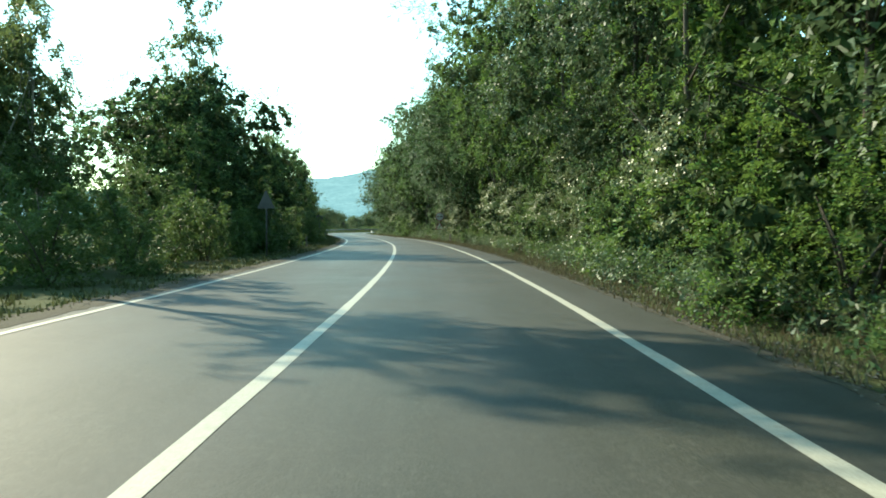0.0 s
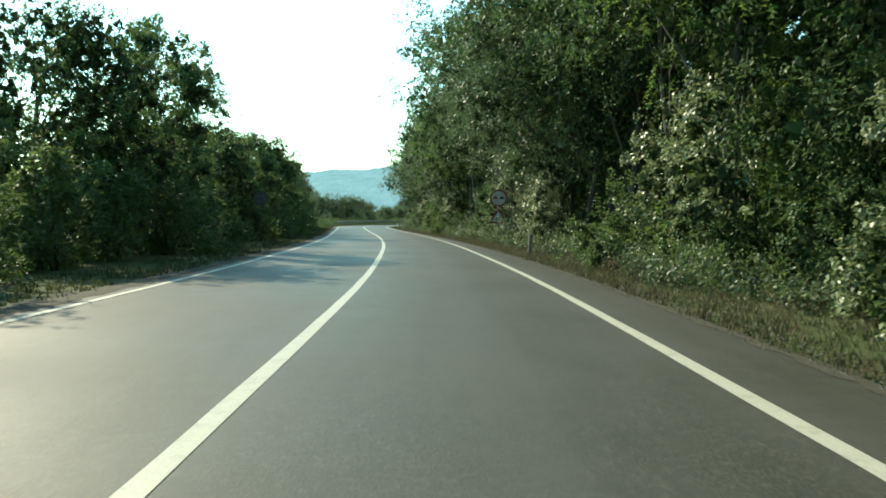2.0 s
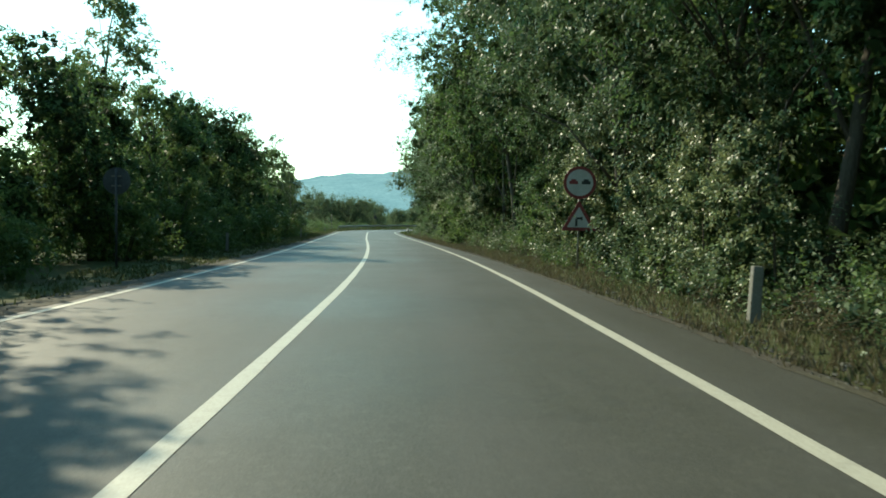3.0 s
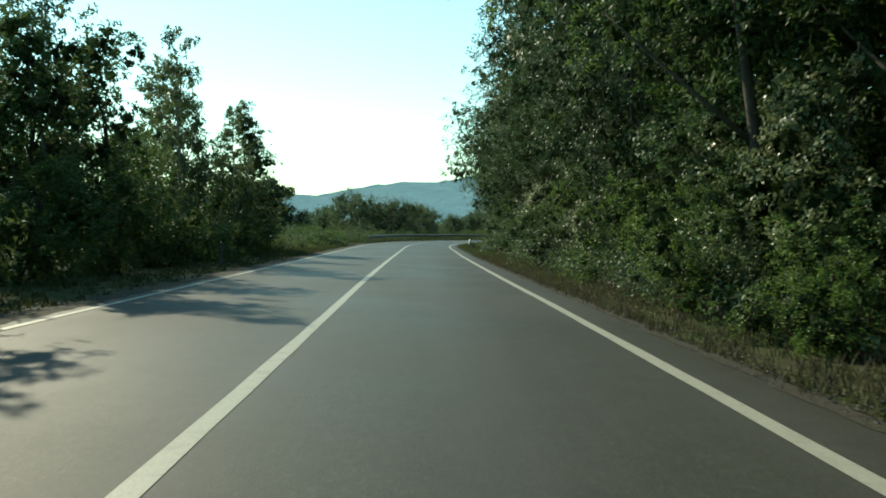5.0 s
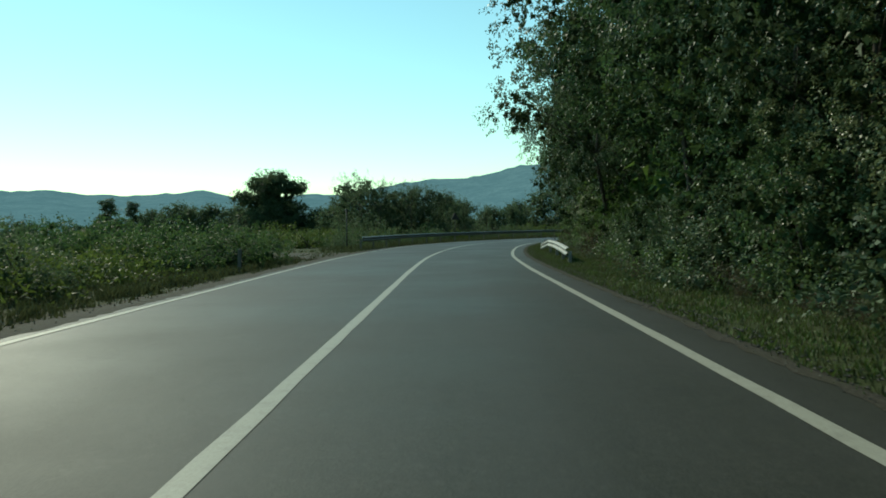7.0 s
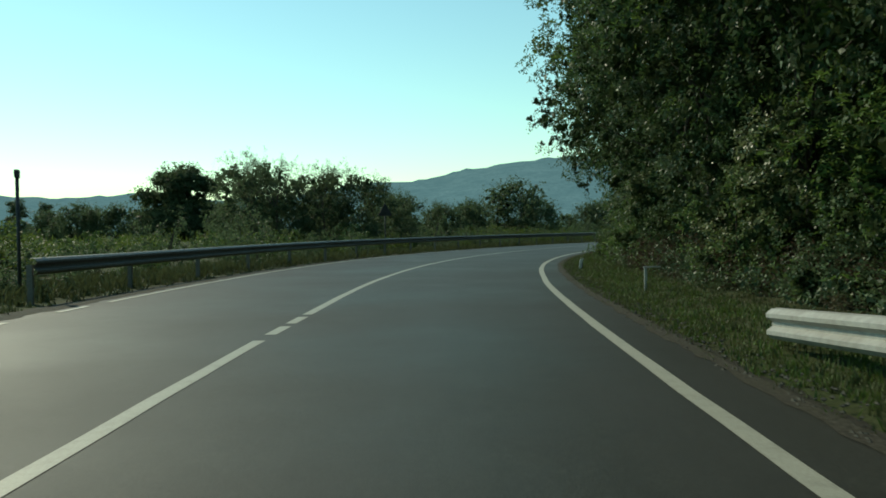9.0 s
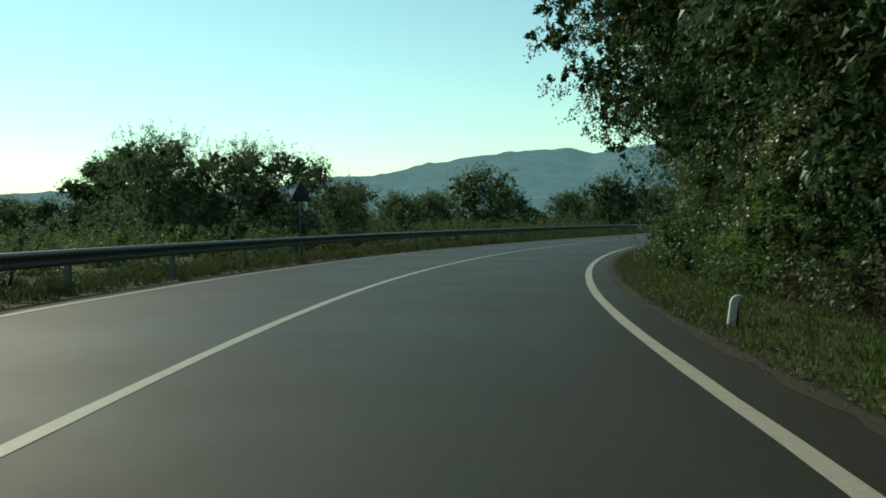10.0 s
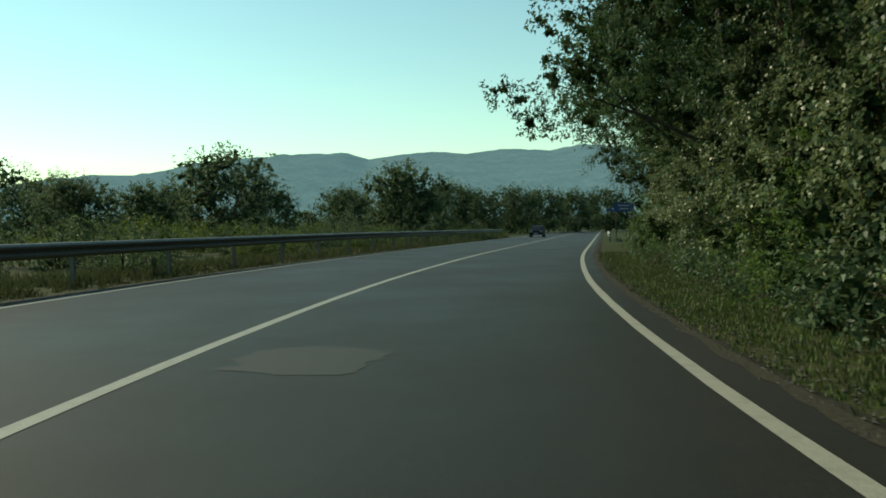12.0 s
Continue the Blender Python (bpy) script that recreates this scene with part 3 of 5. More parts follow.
def recess(y):
    return any(a < y < b for a, b in RECESS)


def is_clear(x, y, r):
    return all(math.hypot(x - a, y - b) > c + r - 1.7 for a, b, c in CLEAR)


# tall wood on the inner side of the road
tall = [
    make_tree(11, 16, 3.3, 5.2, 18000, 0.09, 0.135, LEAF_LOCUST, BARK, "tall locust tree with hanging light green leaves", G_R, blob=(0.6, 1.9), spray=8, slim=0.5, count=60, fill=0.74, inner=0.17, dense=1.35, trunk=0.11, thin=0.22),
    make_tree(12, 15, 2.8, 5.0, 18000, 0.09, 0.135, LEAF_DARK, BARK, "tall dark green elm with a dense crown", G_R, blob=(0.6, 1.9), count=60, fill=0.74, inner=0.17, dense=1.35, trunk=0.11, thin=0.22, slim=0.7),
    make_tree(13, 17, 3.7, 5.4, 18000, 0.09, 0.135, LEAF_LOCUST, BARK, "tall locust tree with hanging light green leaves", G_R, blob=(0.6, 2.0), spray=8, slim=0.5, count=62, fill=0.74, inner=0.17, dense=1.35, trunk=0.11, thin=0.22),
    make_tree(14, 14, 2.6, 4.9, 18000, 0.085, 0.135, LEAF_IVY, BARK, "tree overgrown with glossy dark vine leaves", G_R, blob=(0.6, 1.8), count=58, fill=0.74, inner=0.17, dense=1.35, trunk=0.11, thin=0.22, slim=0.75),
]
rng = random.Random(21)
places = []
y = -14.0
while y < 262:
    close = 6.1 if 141 < y < 164 else 5.5 if 164 <= y < 172 else 6.2 if 172 <= y < 194 else 4.7 if 194 <= y < 213 else 4.6 if y > 213 else 4.9
    close += 0.5 if y < 60 else 0.0
    deep_bay = 54.5 < y < 65 or 89 < y < 101 or 131 < y < 141
    close += 5.2 if deep_bay else 2.4 if recess(y) else 0.0
    p = on_road(y, right_w(y) + close + rng.uniform(-0.7, 1.2))
    places.append((p.x, p.y, 0.82 if deep_bay else 1.0))
    y += rng.uniform(5.4, 6.8)
# further trees, added to shade the bays next to them
for y, o in ((70.0, 5.2), (105.0, 3.8), (66.0, 6.0), (102.0, 5.2), (25.5, 5.0)):
    p = on_road(y, right_w(y) + o)
    places.append((p.x, p.y, 1.05))
# where locusts stand; elms and overgrown trees elsewhere
LOCUSTS = [(-14, 15), (28, 58), (98, 117), (126, 140)]
plant(tall, places, 22, (1.0, 1.24), lambda y, r: r.choice((0, 2)) if any(a < y < b for a, b in LOCUSTS) else r.choice((1, 3, 1, 3, 0)))
skirt = [
    make_tree(16, 13.5, 0.9, 4.2, 18000, 0.085, 0.135, LEAF_IVY, BARK, "tree hung with glossy vine leaves down to the ground", G_R, blob=(0.5, 1.5), count=64, fill=0.74, inner=0.17, dense=1.35, trunk=0.11, thin=0.22, slim=0.75),
    make_tree(17, 14.5, 1.0, 4.3, 18000, 0.085, 0.135, LEAF_DARK, BARK, "dark elm with branches hanging low", G_R, blob=(0.5, 1.6), count=64, fill=0.74, inner=0.17, dense=1.35, trunk=0.11, thin=0.22, slim=0.65),
]
SKIRTS = [(43.0, 7.0), (85.5, 5.8), (128.0, 7.6), (142.5, 6.4), (184.5, 5.0), (190.0, 4.6), (146.5, 6.0), (106.0, 5.6), (4.0, 5.6), (49.5, 7.2), (197.0, 4.5), (203.0, 4.6), (95.0, 8.8), (100.5, 8.0)]
plant(skirt, [(q.x, q.y, 1.0) for q in (on_road(y, right_w(y) + o) for y, o in SKIRTS)], 23, (0.92, 1.08))
reach = make_tree(15, 15, 3.4, 4.1, 34000, 0.10, 0.12, LEAF_DARK, BARK, "tall elm with a limb reaching out over the road", G_R, blob=(0.5, 1.5), count=60, fill=0.7, inner=0.2,
                  extra=[(-6.7, 1.7, 4.6, 0.52), (-6.1, 1.4, 4.4, 0.56), (-5.4, 1.1, 4.8, 0.76), (-4.7, 0.9, 5.0, 0.88), (-5.7, 1.7, 3.9, 0.44), (-5.0, 1.3, 3.8, 0.48),
                         (-4.1, 0.6, 5.7, 0.96), (-4.4, 1.6, 4.0, 0.64)])
reach.matrix_basis = pose(10.05, 222.4, GROUND_Z)
overhang = make_tree(19, 15, 2.4, 4.2, 22000, 0.085, 0.135, LEAF_DARK, BARK, "dark elm leaning out over the edge line", G_R, blob=(0.6, 1.7), count=60, fill=0.76, inner=0.17, dense=1.5, trunk=0.13, thin=0.2, slim=0.7,
                     extra=[(-3.3, 0.4, 4.5, 0.9), (-3.5, -0.9, 5.2, 1.0), (-4.2, 0.2, 5.9, 1.1), (-4.9, -0.4, 6.9, 1.1), (-4.6, 0.9, 7.9, 1.2), (-4.3, -1.4, 7.6, 1.2), (-4.2, 0.2, 9.0, 1.2), (-3.4, 0.8, 10.2, 1.3), (-3.2, -1.2, 9.6, 1.3),
                            (-3.2, 1.4, 6.2, 1.2), (-3.0, -1.8, 6.4, 1.1), (-2.6, 0.9, 3.6, 0.9)])
overhang.matrix_basis = pose(-0.45, 198.8, GROUND_Z)
# Trees added to keep sky and sun off the bays under their crowns.
roof = make_tree(20, 17, 5.2, 5.2, 20000, 0.09, 0.135, LEAF_DARK, BARK, "tall elm added to shade the bay under its high crown", G_R, blob=(0.7, 1.9), count=60, fill=0.76, inner=0.17, dense=1.5, trunk=0.14, thin=0.2, slim=0.7)
plant([roof], [(q.x, q.y, 1.0) for q in (on_road(y, right_w(y) + o) for y, o in ((56.5, 5.0), (62.0, 5.2), (67.0, 5.0), (92.0, 5.2), (98.0, 5.2), (132.5, 5.6), (138.5, 5.8)))], 24, (0.95, 1.08))
hanging = make_tree(18, 15, 4.2, 4.4, 15000, 0.085, 0.135, LEAF_LOCUST, BARK, "locust with bright fronds hanging towards the road", G_R, blob=(0.6, 1.7), spray=8, slim=0.5, count=52, fill=0.74, inner=0.2, trunk=0.11, thin=0.22,
                    extra=[(-3.4, -1.0, 3.7, 0.6), (-3.1, -0.6, 4.6, 0.9), (-2.6, -1.4, 3.2, 0.5), (-3.6, 0.4, 4.2, 0.7), (-2.9, 1.0, 3.4, 0.55)])
hanging.matrix_basis = pose(6.7, 10.6, GROUND_Z)
back = [
    make_tree(31, 17, 0.5, 4.8, 2000, 0.44, 0.5, LEAF_DARK, BARK, "tall dark tree deeper in the wood", G_R, count=34, blob=(1.2, 2.2), cards=1400, core=0.7),
    make_tree(32, 18, 0.5, 5.0, 2000, 0.44, 0.5, LEAF_LOCUST, BARK, "tall green tree deeper in the wood", G_R, count=34, blob=(1.2, 2.2), cards=1400, core=0.7),
]
places = []
y = -14.0
while y < 290:
    p = on_road(y, right_w(y) + 10.5 + rng.uniform(-0.8, 1.5))
    places.append((p.x, p.y, 1.0))
    y += rng.uniform(3.9, 4.9)
plant(back, places, 33, (0.9, 1.1))
# undergrowth in front of the wood
G_U = "undergrowth below the wood"
under = [
    make_bush(41, 3.0, 1.9, 5400, 0.075, LEAF_IVY, "dense bush under glossy vine leaves", G_U, slim=0.8, fill=0.62, whole=True),
    make_bush(42, 2.6, 1.8, 5400, 0.078, LEAF_HAZEL, "green hazel bush at the edge of the wood", G_U, slim=0.75, fill=0.62, whole=True),
    make_bush(43, 3.4, 1.9, 5400, 0.078, LEAF_LOCUST, "young locust bush with bright leaves", G_U, spray=8, slim=0.48, fill=0.62, whole=True),
    make_bush(44, 2.4, 2.0, 5400, 0.072, LEAF_IVY, "low bramble thicket with glossy leaves", G_U, slim=0.8, fill=0.62, whole=True),
    make_bush(45, 3.6, 1.7, 5400, 0.078, LEAF_DARK, "dark green elder bush by the wood", G_U, slim=0.7, fill=0.62, whole=True),
]
thicket = [
    make_bush(46, 4.8, 2.7, 9000, 0.095, LEAF_HAZEL, "tall hazel thicket under the trees", G_U, count=26, slim=0.75, fill=0.62),
    make_bush(47, 5.4, 2.6, 9000, 0.095, LEAF_IVY, "tall bush curtained with vine leaves", G_U, count=26, slim=0.8, fill=0.62),
    make_bush(48, 5.0, 2.7, 9000, 0.095, LEAF_LOCUST, "tall locust thicket with hanging leaves", G_U, count=26, spray=8, slim=0.5, fill=0.62),
    make_bush(49, 4.6, 2.6, 9000, 0.095, LEAF_DARK, "tall dark elder thicket under the trees", G_U, count=26, slim=0.7, fill=0.62),
]


def foot(y):
    """How far beyond the edge line the growth begins."""
    return float(np.interp(y, (0, 14, 21, 38, 45, 50, 60, 80, 100, 112, 125, 136, 144, 150, 160, 175, 183, 195, 205, 213, 230),
                           (1.7, 1.6, 1.9, 2.3, 2.9, 1.9, 2.3, 2.2, 2.0, 1.6, 1.8, 2.4, 1.8, 2.7, 3.3, 3.2, 2.7, 1.8, 1.4, 2.0, 2.0)))


places, tall_places = [], []
y = -6.0
while y < 246:
    p = on_road(y, right_w(y) + foot(y) + 1.5 + rng.uniform(-0.3, 0.4))
    if is_clear(p.x, p.y, 1.6):
        places.append((p.x, p.y, 0.55 if recess(y) else 0.92))
    p = on_road(y + 1.8, right_w(y) + foot(y) + 3.4 + rng.uniform(-0.7, 0.7))
    if is_clear(p.x, p.y, 2.2) and rng.random() < (0.36 if y < 187 else 0.8) and not recess(y + 1.8):
        tall_places.append((p.x, p.y, 0.95))
    y += rng.uniform(3.8, 4.8) if y < 198 else rng.uniform(3.4, 4.2)
plant(under, places, 46, (0.75, 1.15))
plant(thicket, tall_places, 47, (0.85, 1.15))


def low_growth(name, seed, leaf, tall, dense, label, size=0.075, slim=0.6, span=(-3.0, 240.0), deeper=0.0):
    """Brambles, nettles and shoots at the foot of the wood, one uneven mass."""
    r = np.random.RandomState(seed)
    pos, out = [], []
    y = span[0]
    while y < span[1]:
        k = r.uniform(0.55, 1.25)
        c = on_road(y, right_w(y) + foot(y) + 0.55 * k + r.uniform(-0.15, 0.7 + deeper), GROUND_Z)
        y += r.uniform(0.35, 1.0) / dense
        if any(math.hypot(c.x - a, c.y - b) < 0.5 * k + 0.3 for a, b, _ in CLEAR):
            continue
        for stalk in range(int(9 * k)):
            n = 36
            base = np.array(c) + np.array([r.normal(0, 0.32 * k), r.normal(0, 0.32 * k), 0])
            lean, high = r.normal(0, 0.28, 2), tall * k * r.uniform(0.4, 1.1)
            t = r.random_sample(n) ** 0.8
            q = base + np.stack([lean[0] * t ** 2 * high, lean[1] * t ** 2 * high, t * high * (1 - 0.25 * t)], 1) + r.normal(0, 0.075, (n, 3))
            q[:, 2] = np.maximum(q[:, 2], GROUND_Z + 0.02)
            pos.append(q)
            out.append(np.tile(np.array([lean[0] - 0.3, lean[1], 0.5]), (n, 1)))
    pos = np.concatenate(pos)
    me = leaf_mesh(name, pos, np.concatenate(out), np.full(len(pos), size), leaf, seed, 0.3, slim)
    return tagged(new(name, me), label, "undergrowth", kind="stuff")


low_growth("brambles", 241, LEAF_IVY, 0.95, 0.85, "low bramble shoots at the foot of the wood", 0.075, 0.8)
low_growth("nettles", 242, LEAF_HAZEL, 1.1, 0.6, "low green shoots at the foot of the wood")
low_growth("bracken", 244, DRY_BRUSH, 1.25, 1.6, "withered red-brown undergrowth below the trees", 0.09, 0.45, (158.0, 190.0), 1.2)
low_growth("dry_brush", 246, DRY_BRUSH, 0.8, 0.7, "withered brown undergrowth beside the bay", 0.085, 0.4, (92.0, 103.0), 1.5)
low_growth("dry_weeds", 243, DRY_GRASS, 0.6, 0.6, "withered brown weeds at the foot of the wood", 0.09, 0.25)
shade_bush = [make_bush(144, 5.5, 2.9, 1500, 0.3, LEAF_DARK, "dark undergrowth deep in the wood", G_U, count=26, slim=0.8, fill=0.7)]
places = []
y = -8.0
while y < 250:
    p = on_road(y, right_w(y) + 9.6 + rng.uniform(-0.5, 0.5))
    places.append((p.x, p.y, 1.35))
    y += rng.uniform(3.8, 4.6)
plant(shade_bush, places, 145)
bright_bush = [make_bush(146, 3.2, 1.8, 4800, 0.085, LEAF_LOCUST, "bright green young locust bush by the wood", G_U, spray=8, slim=0.48, fill=0.55, whole=True)]
plant(bright_bush, [(p.x, p.y, k) for p, k in [(on_road(y, right_w(y) + o), k) for y, o, k in ((110.5, 3.4, 0.9), (107.5, 3.8, 0.9), (98.0, 3.6, 0.55), (103.4, 2.1, 0.72), (99.8, 2.2, 0.55), (16.5, 3.2, 0.95), (18.5, 3.6, 1.1), (12.0, 3.4, 0.9), (13.2, 4.5, 1.35))]], 147)



def make_curtain(seed, length, height, leaves, leaf, label):
    """A ragged curtain of climbing leaves, along y, that hangs over what stands behind it."""
    rng = random.Random(seed)
    blobs, stems = [], []
    n = int(length / 0.75)
    for i in range(n):
        y = -length / 2 + length * (i + rng.uniform(0.2, 0.8)) / n
        top = height * rng.uniform(0.55, 1.0)
        z = 0.3
        while z < top:
            r = rng.uniform(0.38, 0.75)
            blobs.append((rng.uniform(-0.25, 0.35) + 0.5 * (z / height) ** 2, y + rng.uniform(-0.2, 0.2), z, r))
            z += r * rng.uniform(1.0, 1.7)
        if i % 2 == 0:
            stems.append(tube_data([(0.5, y, -0.1), (0.45, y + 0.1, top * 0.5), (0.6, y, top)], [0.03, 0.022, 0.01], 5))
    root = tagged(new("vine_curtain"), label, "climbing plant", "climbing plants on the wood's edge")
    v, f = joined(stems)
    part("stem", mesh_from("stem", v, f, BARK, True), root)
    p, u = crown_points(seed, blobs, leaves, 0.22, 0.08)
    u = u * 0.5 + np.array([-0.6, 0, -0.1])
    sz = np.full(len(p), 0.08)
    part("inner_foliage", inner_mesh("inner_foliage", blobs, 0.6, seed, 55, 0.17), root, "inside of the curtain, its shade put into the leaf colour")
    p[:, 2] = np.abs(p[:, 2])
    part("foliage", leaf_mesh("foliage", p, u, sz, leaf, seed, 0.4, 0.75, 1, True), root)
    return root


curtains = [make_curtain(141, 7.0, 6.4, 10500, LEAF_VINE, "tall curtain of pale climbing leaves"), make_curtain(142, 5.0, 4.6, 6500, LEAF_VINE, "ragged curtain of climbing leaves")]
CURTAINS = [(0, 207, 3.3, 1.0), (0, 213, 3.2, 1.05), (0, 219, 3.1, 1.0), (0, 225.5, 3.2, 1.05), (0, 232, 3.3, 0.95), (0, 239, 3.4, 1.0), (1, 66.6, 2.8, 0.78), (1, 70.6, 3.7, 1.0), (0, 76.8, 4.1, 1.1), (1, 79.0, 3.2, 1.0),
            (1, 116.8, 3.0, 0.62), (1, 33, 3.2, 0.75), (1, 42, 3.2, 0.95), (1, 53, 3.6, 1.2), (1, 178.5, 4.3, 1.0), (1, 15, 3.0, 1.0), (1, 104, 3.3, 1.0), (0, 140, 4.2, 0.8), (1, 192, 3.4, 0.9), (0, 28.5, 4.0, 1.0), (1, 131, 3.6, 1.0)]
seen = set()
for k, y, o, sc in CURTAINS:
    p = on_road(y, right_w(y) + o)
    m = pose(p.x, p.y, GROUND_Z, 0, 0, heading(y)) @ Matrix.Diagonal((sc, sc, sc, 1))
    if k in seen:
        copy_thing(curtains[k], Matrix.Identity(4)).matrix_basis = m
    else:
        curtains[k].matrix_basis = m
        seen.add(k)

# hedge and trees on the sunny side
G_H = "bushes along the sunny side"
hedge = [
    make_bush(51, 3.2, 1.8, 4000, 0.125, LEAF_SUNNY, "green hazel bush beside the road", G_H, slim=0.75),
    make_bush(52, 2.8, 1.8, 4000, 0.12, LEAF_SHADE, "dense dark green bush beside the road", G_H, slim=0.75),
    make_bush(53, 3.5, 1.7, 4000, 0.125, LEAF_SUNNY, "locust thicket with light green leaves", G_H, spray=6, slim=0.5),
]
tall_hedge = [
    make_bush(54, 5.4, 2.6, 7500, 0.12, LEAF_SUNNY, "tall green hazel thicket beside the road", G_H, count=28, slim=0.75, cards=420),
    make_bush(55, 4.8, 2.6, 7500, 0.12, LEAF_SHADE, "tall dense sloe thicket beside the road", G_H, count=28, slim=0.75, cards=420),
    make_bush(57, 5.8, 2.4, 7500, 0.12, LEAF_SUNNY, "tall locust thicket beside the road", G_H, count=28, spray=6, slim=0.5, cards=420),
]
places, tall_places = [], []
y = -8.0
while y < 131:
    p = on_road(y, -left_w(y) - 3.6 + rng.uniform(-0.4, 0.4))
    if is_clear(p.x, p.y, 1.5):
        places.append((p.x, p.y, 0.9 if y > 30 else 0.78))
    p = on_road(y + 1.6, -left_w(y) - 6.0 + rng.uniform(-0.4, 0.4))
    if is_clear(p.x, p.y, 2.2):
        tall_places.append((p.x, p.y, 1.0 if y > 29 else 0.66))
    y += rng.uniform(3.8, 4.8)
plant(hedge, places, 56, (0.85, 1.15))
plant(tall_hedge, tall_places, 58, (0.8, 1.15))
airy = [
    make_tree(61, 9.0, 1.6, 1.9, 6600, 0.13, 0.14, LEAF_POPLAR, BARK_PALE, "slender poplar with sparse shimmering leaves", G_L, blob=(0.35, 0.85), count=46, trunk=0.08, taper=0.55, thin=0.5),
    make_tree(62, 8.5, 0.6, 2.7, 11000, 0.12, 0.15, LEAF_SHADE, BARK, "dark green roadside elm", G_L, blob=(0.7, 1.2), count=34, trunk=0.12, taper=0.25, fill=0.66, inner=0.18),
    make_tree(63, 8.0, 0.6, 2.4, 10000, 0.12, 0.15, LEAF_SUNNY, BARK, "young green roadside tree", G_L, blob=(0.6, 1.1), count=32, trunk=0.1, taper=0.5, fill=0.66, inner=0.18),
    make_tree(65, 10.4, 0.1, 2.4, 19000, 0.13, 0.14, LEAF_POPLAR, BARK, "pointed aspen standing at the end of the hedge", G_L, blob=(0.6, 1.1), count=64, trunk=0.09, taper=0.78, thin=0.5, cards=0, fill=0.5, inner=0.14, dense=0.6, full=4.0,
              extra=[(1.2, 0.3, 1.4, 0.9), (-0.9, 1.0, 1.6, 0.9), (-0.5, -1.2, 1.5, 0.9), (1.0, -1.0, 2.6, 0.9), (-1.3, 0.1, 2.8, 0.9), (0.5, 1.3, 3.0, 0.9), (0.9, 0.2, 4.2, 0.8), (-0.8, -0.5, 4.4, 0.8), (-0.2, 0.9, 5.0, 0.7)]),
    make_tree(64, 13.5, 8.3, 1.9, 4600, 0.18, 0.2, LEAF_POPLAR, BARK_PALE, "tall poplar with a high crown and bare trunk", G_L, blob=(0.8, 1.4), count=30, trunk=0.16, taper=0.2, cards=300, core=0.5),
    make_tree(66, 8.0, 0.2, 3.9, 19000, 0.13, 0.14, LEAF_SHADE, BARK, "broad rounded dark green roadside elm", G_L, blob=(0.9, 1.5), count=60, trunk=0.15, taper=0.1, fill=0.86, inner=0.2, dense=1.7, full=2.2, thin=0.25),
]
SUNNY = [(4, -12.2, 16.2, 1.04), (0, -12.0, 37.5, 1.5), (5, -11.6, 37.0, 1.15), (5, -14.8, 41.4, 1.15, 1.5), (2, -11.2, 26.0, 0.42), (2, -10.4, 44.5, 0.62), (5, -11.8, 58.5, 0.95),
         (2, -10.9, 64.5, 1.12), (0, -12.6, 69, 1.1), (5, -12.6, 74.0, 0.8), (0, -17.7, 93.4, 1.62, 1.9), (1, -12.8, 80.5, 0.78), (2, -11.8, 84, 0.85), (5, -14.4, 96.0, 0.98), (1, -13.8, 103, 0.8), (2, -14.0, 109, 0.8),
         (1, -14.8, 113.5, 0.85), (0, -15.4, 111.5, 1.05), (0, -15.0, 119.5, 0.98), (0, -15.6, 121.5, 0.85), (3, -16.8, 132.4, 0.8, 1.15), (2, -15.6, 127.0, 0.6), (0, -14.8, 125.0, 0.75), (1, -19.5, 127, 0.75), (0, -20.0, 129.0, 1.1),
         (1, -12.6, 7.0, 0.65), (1, -12.8, -2.0, 1.1), (5, -15.7, 21.2, 0.95, 0.98), (0, -12.4, 20.0, 0.9), (0, -13.6, 22.4, 1.0), (0, -12.9, 18.4, 1.05), (2, -12.6, 89, 0.9), (2, -11.2, 77.0, 0.75), (1, -13.0, 98, 0.8)]


def set_out(protos, rows, seed):
    """Plants of chosen kinds at chosen places: kind, x, y, scale and, where it differs, the scale across."""
    r = random.Random(seed)
    seen = set()
    for k, x, y, s, *wide in rows:
        w = wide[0] if wide else s
        m = pose(x, y, GROUND_Z, 0, 0, r.uniform(0, 360)) @ Matrix.Diagonal((w * r.uniform(0.92, 1.08), w * r.uniform(0.92, 1.08), s, 1))
        if k in seen:
            copy_thing(protos[k], Matrix.Identity(4)).matrix_basis = m
        else:
            protos[k].matrix_basis = m
            seen.add(k)


set_out(airy, SUNNY, 64)

# shrubs and trees in the open field, behind the guardrail
G_W = "shrubs in the open field"
shrubs = [
    make_bush(71, 1.3, 1.5, 2200, 0.1, LEAF_WEED, "bright green weeds at the edge of the field", G_W, name="shrub", category="shrub", cards=60),
    make_bush(72, 1.6, 1.4, 2200, 0.1, LEAF_HAZEL, "low green shrub in the field", G_W, name="shrub", category="shrub", cards=60),
    make_bush(73, 2.2, 1.8, 2200, 0.12, LEAF_FAR, "grey-green willow shrub in the field", G_W, name="shrub", category="shrub", cards=60),
]
places = []
y = 132.0
while y < 300:
    for o, s in ((3.9, 0.7), (7.5, 0.95), (12.0, 1.3)):
        if 158 < y < 174 and o < 16:
            continue
        p = on_road(y + rng.uniform(-1.5, 1.5), -left_w(y) - o + rng.uniform(-0.8, 1.0))
        if is_clear(p.x, p.y, 1.5 * s):
            places.append((p.x, p.y, s if y > 174 else s * 0.8))
    y += rng.uniform(3.8, 5.4)
plant(shrubs, places, 76, (0.75, 1.25))
